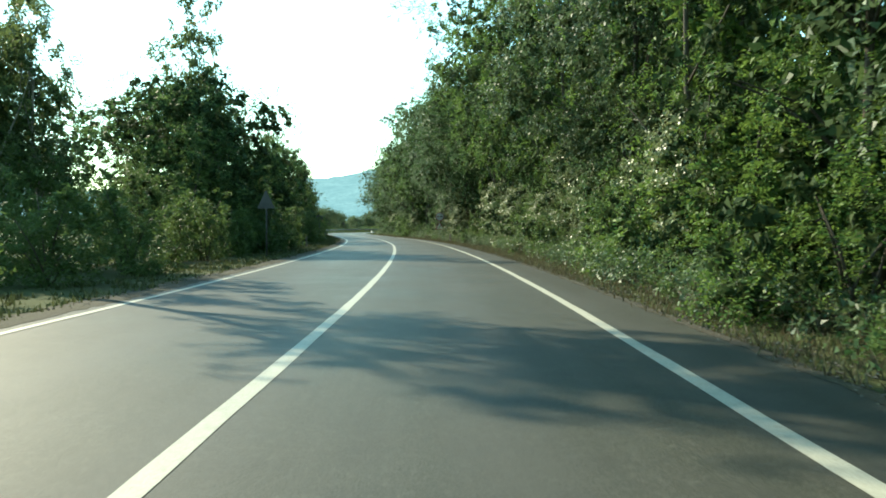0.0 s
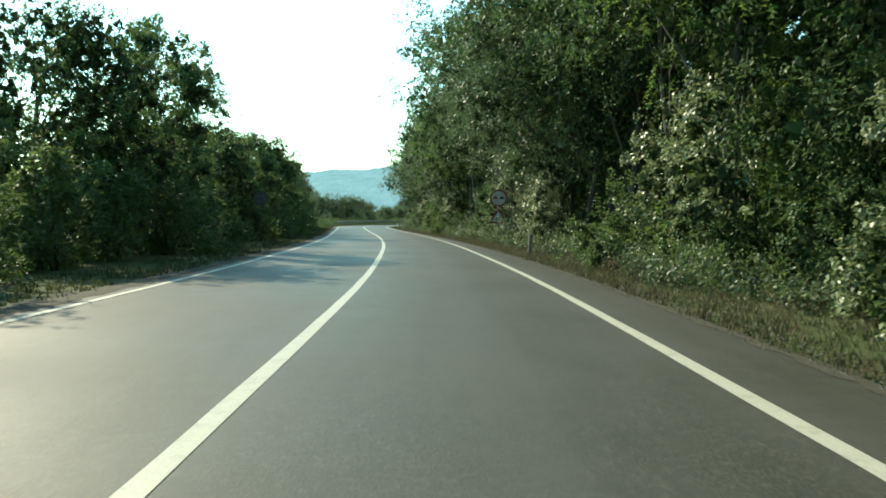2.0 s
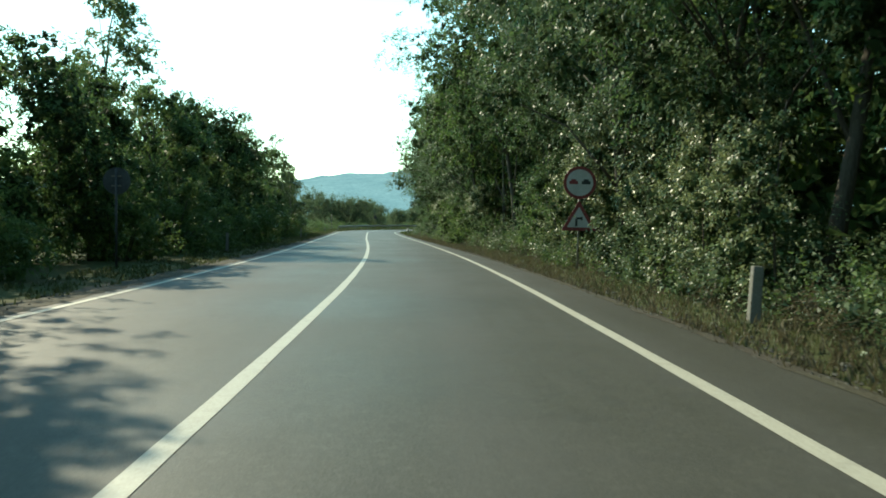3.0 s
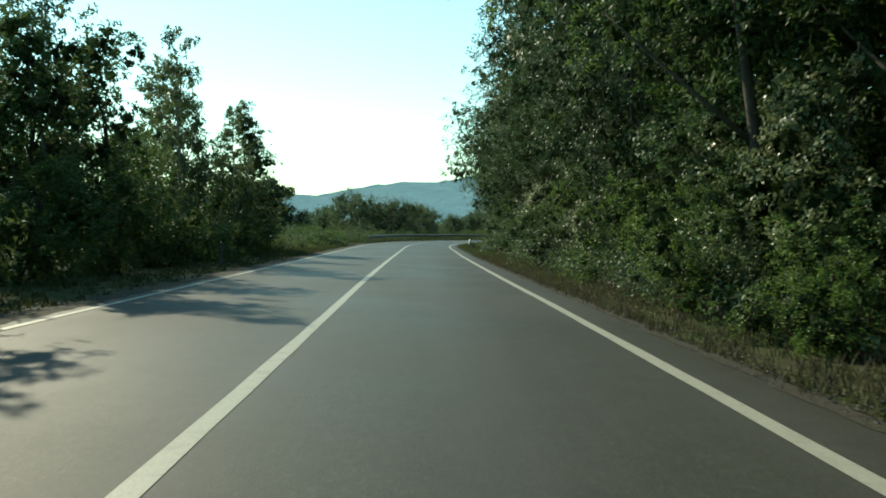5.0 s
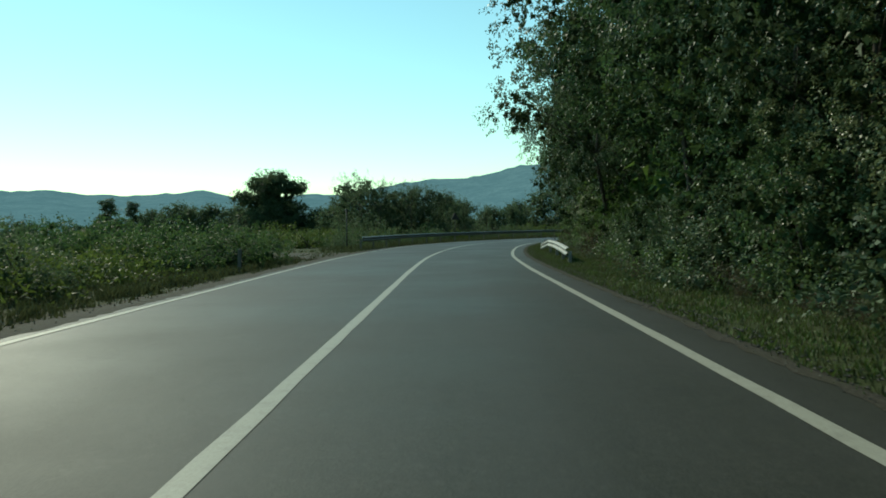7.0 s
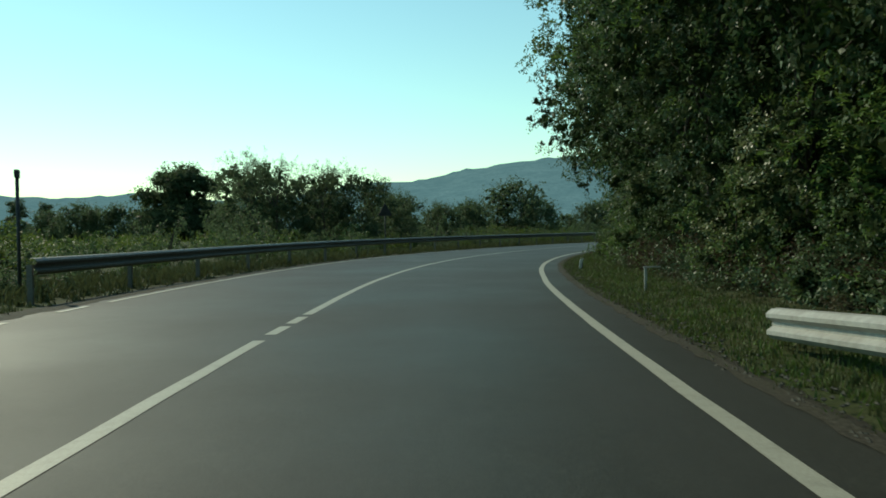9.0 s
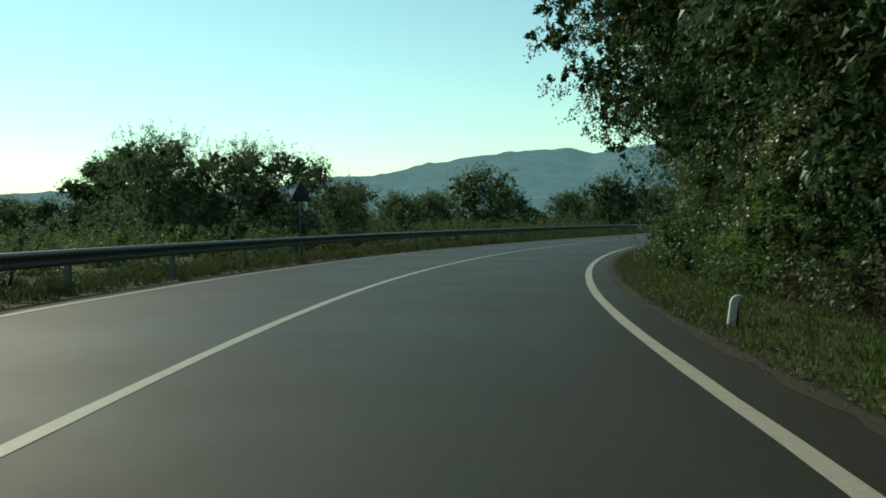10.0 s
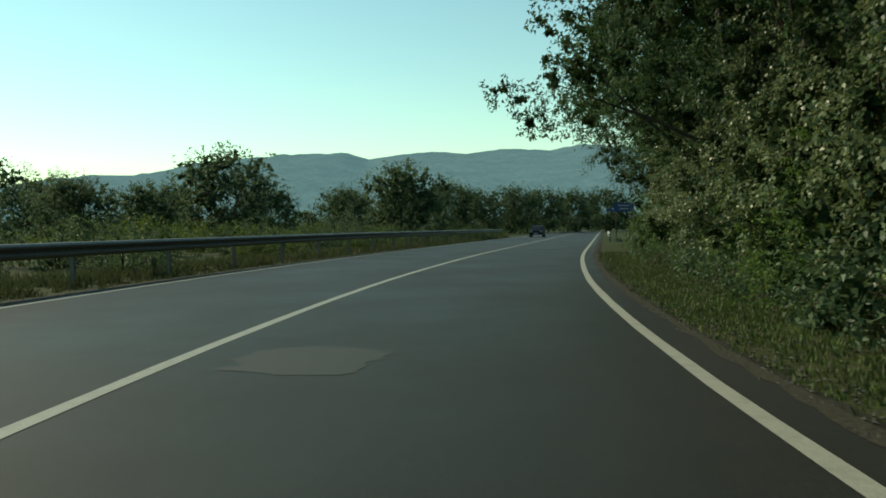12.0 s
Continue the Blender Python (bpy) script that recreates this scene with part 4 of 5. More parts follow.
sloe = make_bush(74, 1.7, 1.6, 3800, 0.085, LEAF_SHADE, "low dark sloe scrub beside the meadow", G_W, name="shrub", category="shrub", cards=160, slim=0.7)
set_out([sloe], [(0, -17.0, 149.8, 0.7), (0, -16.8, 152.4, 0.8), (0, -17.3, 154.6, 0.95), (0, -19.2, 152.0, 1.05), (0, -18.6, 156.2, 1.05), (0, -21.0, 154.8, 1.2), (0, -21.6, 157.5, 1.15), (0, -24.0, 156.0, 1.2),
                 (0, -22.4, 151.0, 1.0), (0, -26.5, 158.5, 1.2), (0, -17.4, 157.4, 0.8), (0, -25.5, 152.5, 1.1), (0, -29.5, 156.5, 1.2)], 78)


def field_weeds():
    """The uneven low growth that covers the field, one mass."""
    r = np.random.RandomState(77)
    pos, out, size = [], [], []
    for k in range(860):
        y = r.uniform(128, 420) if k < 620 else r.uniform(130, 160)
        o = 9 + 75 * r.random_sample() ** 1.3 if k < 620 else 3.2 + 22 * r.random_sample()
        if 156 < y < 174 and o < 22:
            continue
        c = on_road(y, -left_w(y) - o)
        rad, h = r.uniform(0.9, 2.4), r.uniform(0.5, 1.2) * (1.0 if y < 180 else 1.6)
        n = 420 if o < 14 else 190 if o < 30 else 130
        u = r.normal(0, 1, (n, 3))
        u /= np.linalg.norm(u, axis=1)[:, None]
        u[:, 2] = np.abs(u[:, 2])
        pos.append(np.array([c.x, c.y, GROUND_Z]) + u * np.array([rad, rad, h]) * r.uniform(0.75, 1.05, (n, 1)))
        out.append(u)
        size.append(np.full(n, 0.12 if o < 14 else 0.2 if o < 30 else 0.36))
    me = leaf_mesh("field_weeds", np.concatenate(pos), np.concatenate(out), np.concatenate(size), LEAF_WEED, 78, 0.0, 0.5)
    return tagged(new("field_weeds", me), "overgrown green weeds covering the field", "weeds", kind="stuff")


field_weeds()
far = [
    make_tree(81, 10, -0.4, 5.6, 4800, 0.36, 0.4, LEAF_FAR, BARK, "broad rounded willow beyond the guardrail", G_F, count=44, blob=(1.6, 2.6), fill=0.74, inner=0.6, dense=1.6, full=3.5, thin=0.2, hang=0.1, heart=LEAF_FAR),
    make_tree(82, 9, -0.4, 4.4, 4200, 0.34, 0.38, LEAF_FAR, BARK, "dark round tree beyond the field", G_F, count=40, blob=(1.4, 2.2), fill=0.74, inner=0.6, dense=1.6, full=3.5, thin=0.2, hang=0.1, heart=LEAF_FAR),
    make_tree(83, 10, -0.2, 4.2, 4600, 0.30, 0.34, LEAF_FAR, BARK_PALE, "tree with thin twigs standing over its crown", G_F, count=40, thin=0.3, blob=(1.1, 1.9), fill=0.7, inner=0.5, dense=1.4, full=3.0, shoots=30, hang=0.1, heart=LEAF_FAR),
]
thorny = [
    make_tree(87, 7.2, -0.2, 2.9, 8200, 0.12, 0.13, LEAF_FAR, BARK, "hawthorn with twigs standing over its crown behind the guardrail", G_F, count=46, blob=(0.6, 1.2), fill=0.62, inner=0.2, full=3.0, shoots=20, trunk=0.12, hang=0.1, heart=LEAF_FAR),
    make_tree(88, 6.4, -0.2, 2.8, 8200, 0.12, 0.13, LEAF_FAR, BARK, "dark rounded field tree behind the guardrail", G_F, count=46, blob=(0.7, 1.3), fill=0.66, inner=0.2, full=3.2, shoots=6, trunk=0.12, hang=0.1, heart=LEAF_FAR),
]
set_out(thorny, [(0, -29, 230, 1.08), (0, -26, 227, 1.05), (0, -23.4, 232, 1.04), (1, -20.3, 229, 1.1), (1, -17.9, 233, 1.0), (0, -31.5, 238, 1.3), (1, -34.5, 246, 1.25), (0, -21.6, 226, 0.95),
                 (1, -27.5, 234, 0.95), (1, -24.0, 240, 1.0), (1, -15.5, 236, 0.62), (0, -18.5, 258, 0.85), (0, -13.5, 266, 0.75)], 89)
FAR = [(1, -72, 366, 0.9), 
       (1, -41, 262, 0.6), (0, -1, 293, 0.95), (1, 17.5, 287.5, 0.85), (0, 12, 300, 0.6), (1, -13, 270, 0.55), (2, -18, 262, 0.6), (1, -9, 285, 0.6), (0, 24, 316, 0.7), (1, 31, 326, 0.8), (2, 38, 334, 0.85),
       (1, 46, 342, 0.85), (0, 55, 350, 0.9), (1, 20, 334, 0.8), (0, 6, 334, 0.8), (1, -10, 338, 0.9), (0, -30, 348, 1.0), (1, -48, 353, 1.0), (1, -130, 420, 1.3), (0, -150, 430, 1.3), (1, -165, 440, 1.2),
       (1, -120, 425, 1.1), (0, 66, 358, 0.9), (1, 78, 366, 1.0), (0, 90, 374, 1.0),  (1, -40, 330, 0.9), (1, -62, 352, 1.0), (0, 100, 362, 0.9), (1, 112, 368, 0.9)]
FAR += [(1, -118, 412, 1.2), (1, -140, 424, 1.2), (0, -104, 400, 1.0)]
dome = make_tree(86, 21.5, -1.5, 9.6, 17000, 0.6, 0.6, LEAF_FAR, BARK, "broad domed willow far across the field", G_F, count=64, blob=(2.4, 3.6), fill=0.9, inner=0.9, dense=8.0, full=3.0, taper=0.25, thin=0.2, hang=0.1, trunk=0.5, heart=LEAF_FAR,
                 extra=[(7.0 * math.cos(k * 0.785), 7.0 * math.sin(k * 0.785), 2.4 + (k % 3), 3.2) for k in range(8)])
set_out([dome], [(0, -89, 370, 1.0, 1.3)], 90)
set_out(far, [(k, x, y, 1.1 * s, *wide) for k, x, y, s, *wide in FAR], 84)
slim_poplar = make_tree(85, 27, 0.5, 3.6, 3400, 0.7, 0.8, LEAF_FAR, BARK, "tall slim poplar standing alone far off", G_F, count=40, blob=(1.4, 2.4), fill=0.74, inner=1.2, dense=2.0, full=4.0, taper=0.2, trunk=0.4, hang=0.0, heart=LEAF_FAR)
set_out([slim_poplar], [(0, -320, 676, 1.08, 1.8), (0, -306, 684, 1.0, 1.6)], 86)


def forest_belt():
    """The continuous dark belt of trees far off, one mass."""
    r = np.random.RandomState(91)
    pos, out, size = [], [], []
    for k in range(420):
        az, d = radians(r.uniform(-62, 62)), r.uniform(420, 900)
        h, rad = r.uniform(5, 10), r.uniform(4, 8)
        n = 110
        u = r.normal(0, 1, (n, 3))
        u /= np.linalg.norm(u, axis=1)[:, None]
        u[:, 2] = np.abs(u[:, 2])
        pos.append(np.array([-4 + d * math.sin(az), 120 + d * math.cos(az), -0.5]) + u * np.array([rad, rad, h]))
        out.append(u)
        size.append(np.full(n, 2.6))
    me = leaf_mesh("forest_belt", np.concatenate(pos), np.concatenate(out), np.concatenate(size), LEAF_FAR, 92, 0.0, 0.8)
    return tagged(new("forest_belt", me), "dark belt of trees far across the plain", "forest", kind="stuff")


forest_belt()

# ---- grass and stones of the verges ----


def grass_mesh(name, places, heights, mat, seed, width=0.018):
    """Upright blades, one bent triangle pair each."""
    r = np.random.RandomState(seed)
    n = len(places)
    a = r.uniform(0, 2 * np.pi, n)
    side = np.stack([np.cos(a), np.sin(a), 0 * a], 1)
    bend = np.stack([np.cos(a + 1.2), np.sin(a + 1.2), 0 * a], 1) * (heights * r.uniform(0.1, 0.7, n))[:, None]
    up = np.stack([0 * a, 0 * a, heights], 1)
    w = (width * r.uniform(0.7, 1.6, n))[:, None]
    v = np.empty((n, 4, 3))
    v[:, 0], v[:, 1] = places - side * w, places + side * w
    v[:, 2] = places + up * 0.6 + bend * 0.35 + side * w * 0.6
    v[:, 3] = places + up + bend
    base = np.arange(n)[:, None] * 4
    f = np.concatenate([base + np.array([[0, 1, 2]]), base + np.array([[0, 2, 3]])], 1).reshape(-1)
    me = bpy.data.meshes.new(name)
    me.vertices.add(n * 4)
    me.vertices.foreach_set("co", v.reshape(-1).astype(np.float32))
    me.loops.add(n * 6)
    me.loops.foreach_set("vertex_index", f.astype(np.int32))
    me.polygons.add(n * 2)
    me.polygons.foreach_set("loop_start", np.arange(0, n * 6, 3, dtype=np.int32))
    me.materials.append(mat)
    me.update(calc_edges=True)
    return me


def verge_places(n, y0, y1, o0, o1, side, seed, power=1.0):
    """n places in tufts on one verge, o0 to o1 metres out from the edge line."""
    r = np.random.RandomState(seed)
    tufts = n // 9
    ty, to = r.uniform(y0, y1, tufts), r.random_sample(tufts) ** power
    out = []
    for y, q in zip(ty, to):
        edge = right_w(y) + shoulder(y) - 0.65 if side > 0 else left_w(y)
        c = on_road(y, side * (edge + o0 + (o1 - o0) * q), GROUND_Z)
        out.append(np.array(c) + np.concatenate([r.normal(0, 0.07, (9, 2)), np.zeros((9, 1))], 1))
    return np.concatenate(out)


p = verge_places(84000, -2, 240, 0.78, 3.4, 1, 101)
tagged(new("grass_right", grass_mesh("grass_right", p, np.random.RandomState(102).uniform(0.04, 0.13, len(p)), GRASS, 103, 0.008)), "short green grass on the verge", "grass", kind="stuff")
p = verge_places(20000, -2, 132, 0.7, 2.4, 1, 104, 1.5)
tagged(new("dry_grass_right", grass_mesh("dry_grass_right", p, np.random.RandomState(105).uniform(0.05, 0.2, len(p)), DRY_GRASS, 106, 0.008)), "dry brown grass below the bushes", "grass", kind="stuff")
p = verge_places(52000, 116, 236, 0.75, 2.8, 1, 116)
tagged(new("fresh_grass_right", grass_mesh("fresh_grass_right", p, np.random.RandomState(117).uniform(0.03, 0.1, len(p)), FRESH_GRASS, 118, 0.009)), "fresh green mown grass on the inside of the bend", "grass", kind="stuff")
p = verge_places(36000, -2, 290, 0.75, 2.8, -1, 107)
tagged(new("grass_left", grass_mesh("grass_left", p, np.random.RandomState(108).uniform(0.03, 0.14, len(p)), GRASS, 109)), "green grass on the verge", "grass", kind="stuff")


p = verge_places(30000, 174, 292, 1.35, 4.2, -1, 113)
tagged(new("tall_grass_left", grass_mesh("tall_grass_left", p, np.random.RandomState(114).uniform(0.1, 0.38, len(p)), GRASS, 115, 0.012)), "tall uncut grass under and behind the guardrail", "grass", kind="stuff")
p = verge_places(42000, 126, 172, 1.3, 15.0, -1, 119, 1.6)
p = p[(p[:, 1] < 158) | (p[:, 1] > 171)]
tagged(new("meadow_left", grass_mesh("meadow_left", p, np.random.RandomState(120).uniform(0.06, 0.26, len(p)), GRASS, 121, 0.009)), "tall uncut meadow grass beside the road", "grass", kind="stuff")


def pebbles(name, n, y0, y1, o0, o1, side, seed):
    r = np.random.RandomState(seed)
    verts, faces = [], []
    for k in range(n):
        y, q = r.uniform(y0, y1), r.random_sample()
        edge = right_w(y) + shoulder(y) if side > 0 else left_w(y) + 0.36
        c = on_road(y, side * (edge + o0 + (o1 - o0) * q), -0.004)
        s = r.uniform(0.008, 0.026)
        b = len(verts)
        for d in ((1, 0, 0), (0, 1, 0), (-1, 0, 0), (0, -1, 0), (0, 0, 0.8), (0, 0, -0.8)):
            verts.append((c.x + s * d[0] * r.uniform(0.7, 1.3), c.y + s * d[1] * r.uniform(0.7, 1.3), c.z + s * d[2] * r.uniform(0.6, 1.2)))
        for i in range(4):
            j = (i + 1) % 4
            faces += [(b + i, b + j, b + 4), (b + j, b + i, b + 5)]
    return tagged(new(name, mesh_from(name, verts, faces, STONE)), "loose stones along the asphalt edge", "gravel", kind="stuff")


pebbles("stones_right", 9500, -2, 235, -0.1, 0.5, 1, 111)
pebbles("stones_left", 1500, -2, 235, 0.0, 0.7, -1, 112)



def verge_stone(x, y, size, seed):
    """A rough lump of stone lying on the verge."""
    r = random.Random(seed)
    bm = bmesh.new()
    bmesh.ops.create_icosphere(bm, subdivisions=2, radius=size)
    for v in bm.verts:
        v.co *= r.uniform(0.75, 1.15)
        v.co.z *= 0.65
    me = bpy.data.meshes.new("stone")
    bm.to_mesh(me)
    bm.free()
    me.materials.append(STONE)
    ob = tagged(new("stone", me), "rough grey stone lying on the verge", "stone", "stones on the verge")
    ob.matrix_basis = pose(x, y, GROUND_Z + 0.4 * size, 0, 0, r.uniform(0, 360))


verge_stone(4.7, 41.5, 0.09, 1)
verge_stone(2.75, 60.6, 0.07, 2)

# ---- guardrails ----
# section of the beam: out from the post, and up
BEAM = [(-0.03, -0.150), (0.0, -0.155), (0.028, -0.150), (0.082, -0.105), (0.082, -0.065), (0.020, -0.022), (0.020, 0.022), (0.082, 0.065), (0.082, 0.105), (0.028, 0.150), (0.0, 0.155), (-0.035, 0.160)]


def beam_mesh(name, length, mat):
    """One length of corrugated beam along y, bulging to +x, as thick as sheet steel."""
    verts, faces = [], []
    for y in (0.0, length):
        for t in (0.0, 0.006):
            verts += [(x + t, y, z) for x, z in BEAM]
    n = len(BEAM)
    for i in range(n - 1):
        faces += [(n + i, n + i + 1, 3 * n + i + 1, 3 * n + i), (i + 1, i, 2 * n + i, 2 * n + i + 1)]
        faces += [(i, i + 1, n + i + 1, n + i), (2 * n + i + 1, 2 * n + i, 3 * n + i, 3 * n + i + 1)]
    faces += [(0, n, 3 * n, 2 * n), (n - 1, 2 * n + n - 1, 3 * n + n - 1, n + n - 1)]
    return mesh_from(name, verts, faces, mat)


def bolt_mesh(mat):
    v, f = tube_data([(0, 0, 0), (0.016, 0, 0)], [0.018, 0.012], 6)
    return mesh_from("bolt", v, f, mat)


def post_mesh(name, height, mat):
    """A channel-shaped steel post."""
    a = box_data(-0.055, 0, height / 2 - 0.2, 0.11, 0.006, height + 0.2)
    b = box_data(-0.003, 0.028, height / 2 - 0.2, 0.006, 0.05, height + 0.2)
    c = box_data(-0.107, 0.028, height / 2 - 0.2, 0.006, 0.05, height + 0.2)
    v, f = joined([a, b, c])
    return mesh_from(name, v, f, mat)


def guardrail(name, points, facing, top, mat, label, group, every=1):
    """A rail through the points (x, y, drop); facing 1: the beam looks to the right of the way along it."""
    root = tagged(new(name), label, "guardrail", group)
    root.matrix_basis = pose(points[0][0], points[0][1], GROUND_Z)
    inv = Vector((points[0][0], points[0][1], GROUND_Z))
    post, bolt, spans = post_mesh("post", top - 0.02, mat), bolt_mesh(mat), {}
    for i in range(len(points) - 1):
        a, b = Vector(points[i]), Vector(points[i + 1])
        d = b - a
        size = round(d.length + 0.02, 2)
        if size not in spans:
            spans[size] = beam_mesh("beam", size, mat)
        z = top - 0.155
        turn = math.degrees(math.atan2(-d.x, d.y))
        tilt = math.degrees(math.atan2(d.z, math.hypot(d.x, d.y)))
        flip = 0 if facing > 0 else 180
        at = pose(a.x, a.y, z + a.z, 0, 0, turn) @ pose(0, 0, 0, tilt, 0, 0)
        if flip:
            at = at @ pose(0, size, 0, 0, 0, 180)
        part("beam", spans[size], root, m=Matrix.Translation(-inv) @ at)
        if i % every == 0:
            here = pose(a.x, a.y, 0, 0, 0, turn) @ (pose(0, 0, 0, 0, 0, 180) if flip else Matrix.Identity(4))
            part("post", post, root, m=Matrix.Translation(-inv) @ here @ Matrix.Translation((-0.008, 0, min(a.z, 0.12))))
            for dz in (-0.085, 0.085):
                part("bolt", bolt, root, m=Matrix.Translation(-inv) @ here @ Matrix.Translation((0.086, 0.05, z + a.z + dz)))
    return root


pts, y = [], 174.4
while y < 290:
    p = on_road(y, -left_w(y) - 1.5)
    pts.append((p.x, p.y, float(np.interp(y, (178, 192, 215, 240), (0.0, 0.06, 0.14, 0.2)))))
    y += 4.0 / max(0.9, math.hypot(1, math.tan(radians(heading(y)))))
guardrail("guardrail", pts, 1, 0.80, STEEL, "long grey galvanised guardrail along the outer bend", "guardrails")
guardrail("guardrail", [(-5.25, 153.6, -0.12), (-5.35, 156.5, -0.04), (-5.45, 160.0, 0.0), (-5.6, 164.2, 0.0), (-5.85, 168.4, -0.26)], -1, 0.61, RAIL_PAINT,
          "short white guardrail with its end bent down", "guardrails")
pts = []
for y in (262, 266, 270, 274, 278):
    p = on_road(y, right_w(y) + 1.3)
    pts.append((p.x, p.y, -0.1 if y == 262 else 0.0))
guardrail("guardrail", pts, -1, 0.7, RAIL_PAINT, "white guardrail far along the road", "guardrails")

# ---- posts and signs ----


def marker_post(x, y, height, width, mat, label, lean=(0, 0), cap=None, deep=0.25):
    root = tagged(new("marker_post"), label, "marker post", "posts beside the road")
    v, f = box_data(0, 0, (height - deep) / 2, width, width * 0.75, height + deep, 0.88)
    part("shaft", bevelled("shaft", v, f, mat, width * 0.12), root)
    if cap:
        v, f = box_data(0, -width * 0.39, height * 0.86, width * 0.7, 0.012, height * 0.12)
        part("reflector", bevelled("reflector", v, f, cap, 0.003), root, "dark reflector band")
    root.matrix_basis = pose(x, y, GROUND_Z, lean[0], lean[1], heading(y))
    return root


marker_post(-7.2, 45.0, 0.78, 0.12, CONCRETE, "weathered pale concrete marker post in the grass", (0, -2))
marker_post(-9.2, 84.5, 0.78, 0.12, CONCRETE, "weathered pale concrete marker post in the grass", (0, 1))
marker_post(-12.2, 116.6, 0.78, 0.12, CONCRETE, "weathered pale concrete marker post in the grass", (0, 1))
marker_post(-15.3, 149.6, 0.72, 0.12, CONCRETE, "weathered pale concrete marker post in the grass", (0, 2))
marker_post(3.15, 63.55, 0.74, 0.15, CONCRETE, "grey square concrete post beside the bushes", (0, 3))


def bent_post(x, y):
    """A short flexible marker whose top is bent over to one side."""
    root = tagged(new("marker_post"), "short white marker post with its top bent over", "marker post", "posts beside the road")
    v, f = [], []
    rows = [(-0.03, -0.25, 0.088, 0.06), (-0.012, 0.02, 0.088, 0.06), (0.008, 0.27, 0.086, 0.055), (0.022, 0.325, 0.08, 0.05), (0.055, 0.355, 0.07, 0.05), (0.10, 0.365, 0.05, 0.045)]
    for cx, z, w, d in rows:
        v += [(cx - w / 2, -d / 2, z), (cx + w / 2, -d / 2, z - 0.25 * w * (z > 0.3)), (cx + w / 2, d / 2, z - 0.25 * w * (z > 0.3)), (cx - w / 2, d / 2, z)]
    for i in range(len(rows) - 1):
        for k in range(4):
            a, b = 4 * i + k, 4 * i + (k + 1) % 4
            f.append((a, b, b + 4, a + 4))
    n = 4 * (len(rows) - 1)
    f += [(3, 2, 1, 0), (n, n + 1, n + 2, n + 3)]
    part("shaft", bevelled("shaft", v, f, WHITE, 0.006), root)
    v, f = box_data(0.052, 0.02, 0.13, 0.03, 0.07, 0.26)
    part("back", bevelled("back", v, f, BLACK, 0.006), root, "dark back of the marker")
    root.matrix_basis = pose(x, y, GROUND_Z, 0, 3, heading(y))


bent_post(-5.55, 184.6)
marker_post(-2.74, 199.7, 0.70, 0.035, WHITE, "thin white marker rod in the grass", (0, 2))
marker_post(13.7, 235.1, 0.75, 0.06, WHITE, "thin white marker rod in the grass", (0, 1))
stub = tagged(new("railing_stub"), "white post with a broken railing arm", "railing")
v, f = joined([box_data(-0.006, 0, -0.02, 0.05, 0.05, 0.46, 0.9), box_data(0.004, 0, 0.335, 0.058, 0.055, 0.27, 0.95)])
part("post", bevelled("post", v, f, RAIL_PAINT, 0.008), stub, "flaking white post with a cracked joint")
v, f = box_data(0.13, 0, 0.47, 0.34, 0.04, 0.03)
part("arm", bevelled("arm", v, f, RAIL_PAINT, 0.008), stub, "broken white arm")
stub.matrix_basis = pose(-5.45, 176.0, GROUND_Z, 0, -1, -4)


def disc_data(radius, thick, sides=40, y=0.0):
    v = [(radius * math.cos(2 * math.pi * k / sides), y, radius * math.sin(2 * math.pi * k / sides)) for k in range(sides)]
    v += [(a, y + thick, c) for a, _, c in v]
    f = [tuple(range(sides)), tuple(reversed(range(sides, 2 * sides)))]
    f += [(k + sides, (k + 1) % sides + sides, (k + 1) % sides, k) for k in range(sides)]
    return v, f


def tri_data(side, thick, y=0.0, round_by=0.04):
    h = side * math.sqrt(3) / 2
    corners = [(-side / 2, -h / 3), (side / 2, -h / 3), (0, 2 * h / 3)]
    out = []
    for i, c in enumerate(corners):
        for nb in (corners[i - 1], corners[(i + 1) % 3]):
            d = Vector((nb[0] - c[0], nb[1] - c[1])).normalized()
            out.append((c[0] + d.x * round_by * side, c[1] + d.y * round_by * side))
    n = len(out)
    v = [(a, y, b) for a, b in out] + [(a, y + thick, b) for a, b in out]
    f = [tuple(range(n)), tuple(reversed(range(n, 2 * n)))] + [(k + n, (k + 1) % n + n, (k + 1) % n, k) for k in range(n)]
    return v, f


def shape(name, data, mat, parent, m, label=""):
    me = bevelled(name, data[0], data[1], mat, 0.0)
    return part(name, me, parent, label, m)


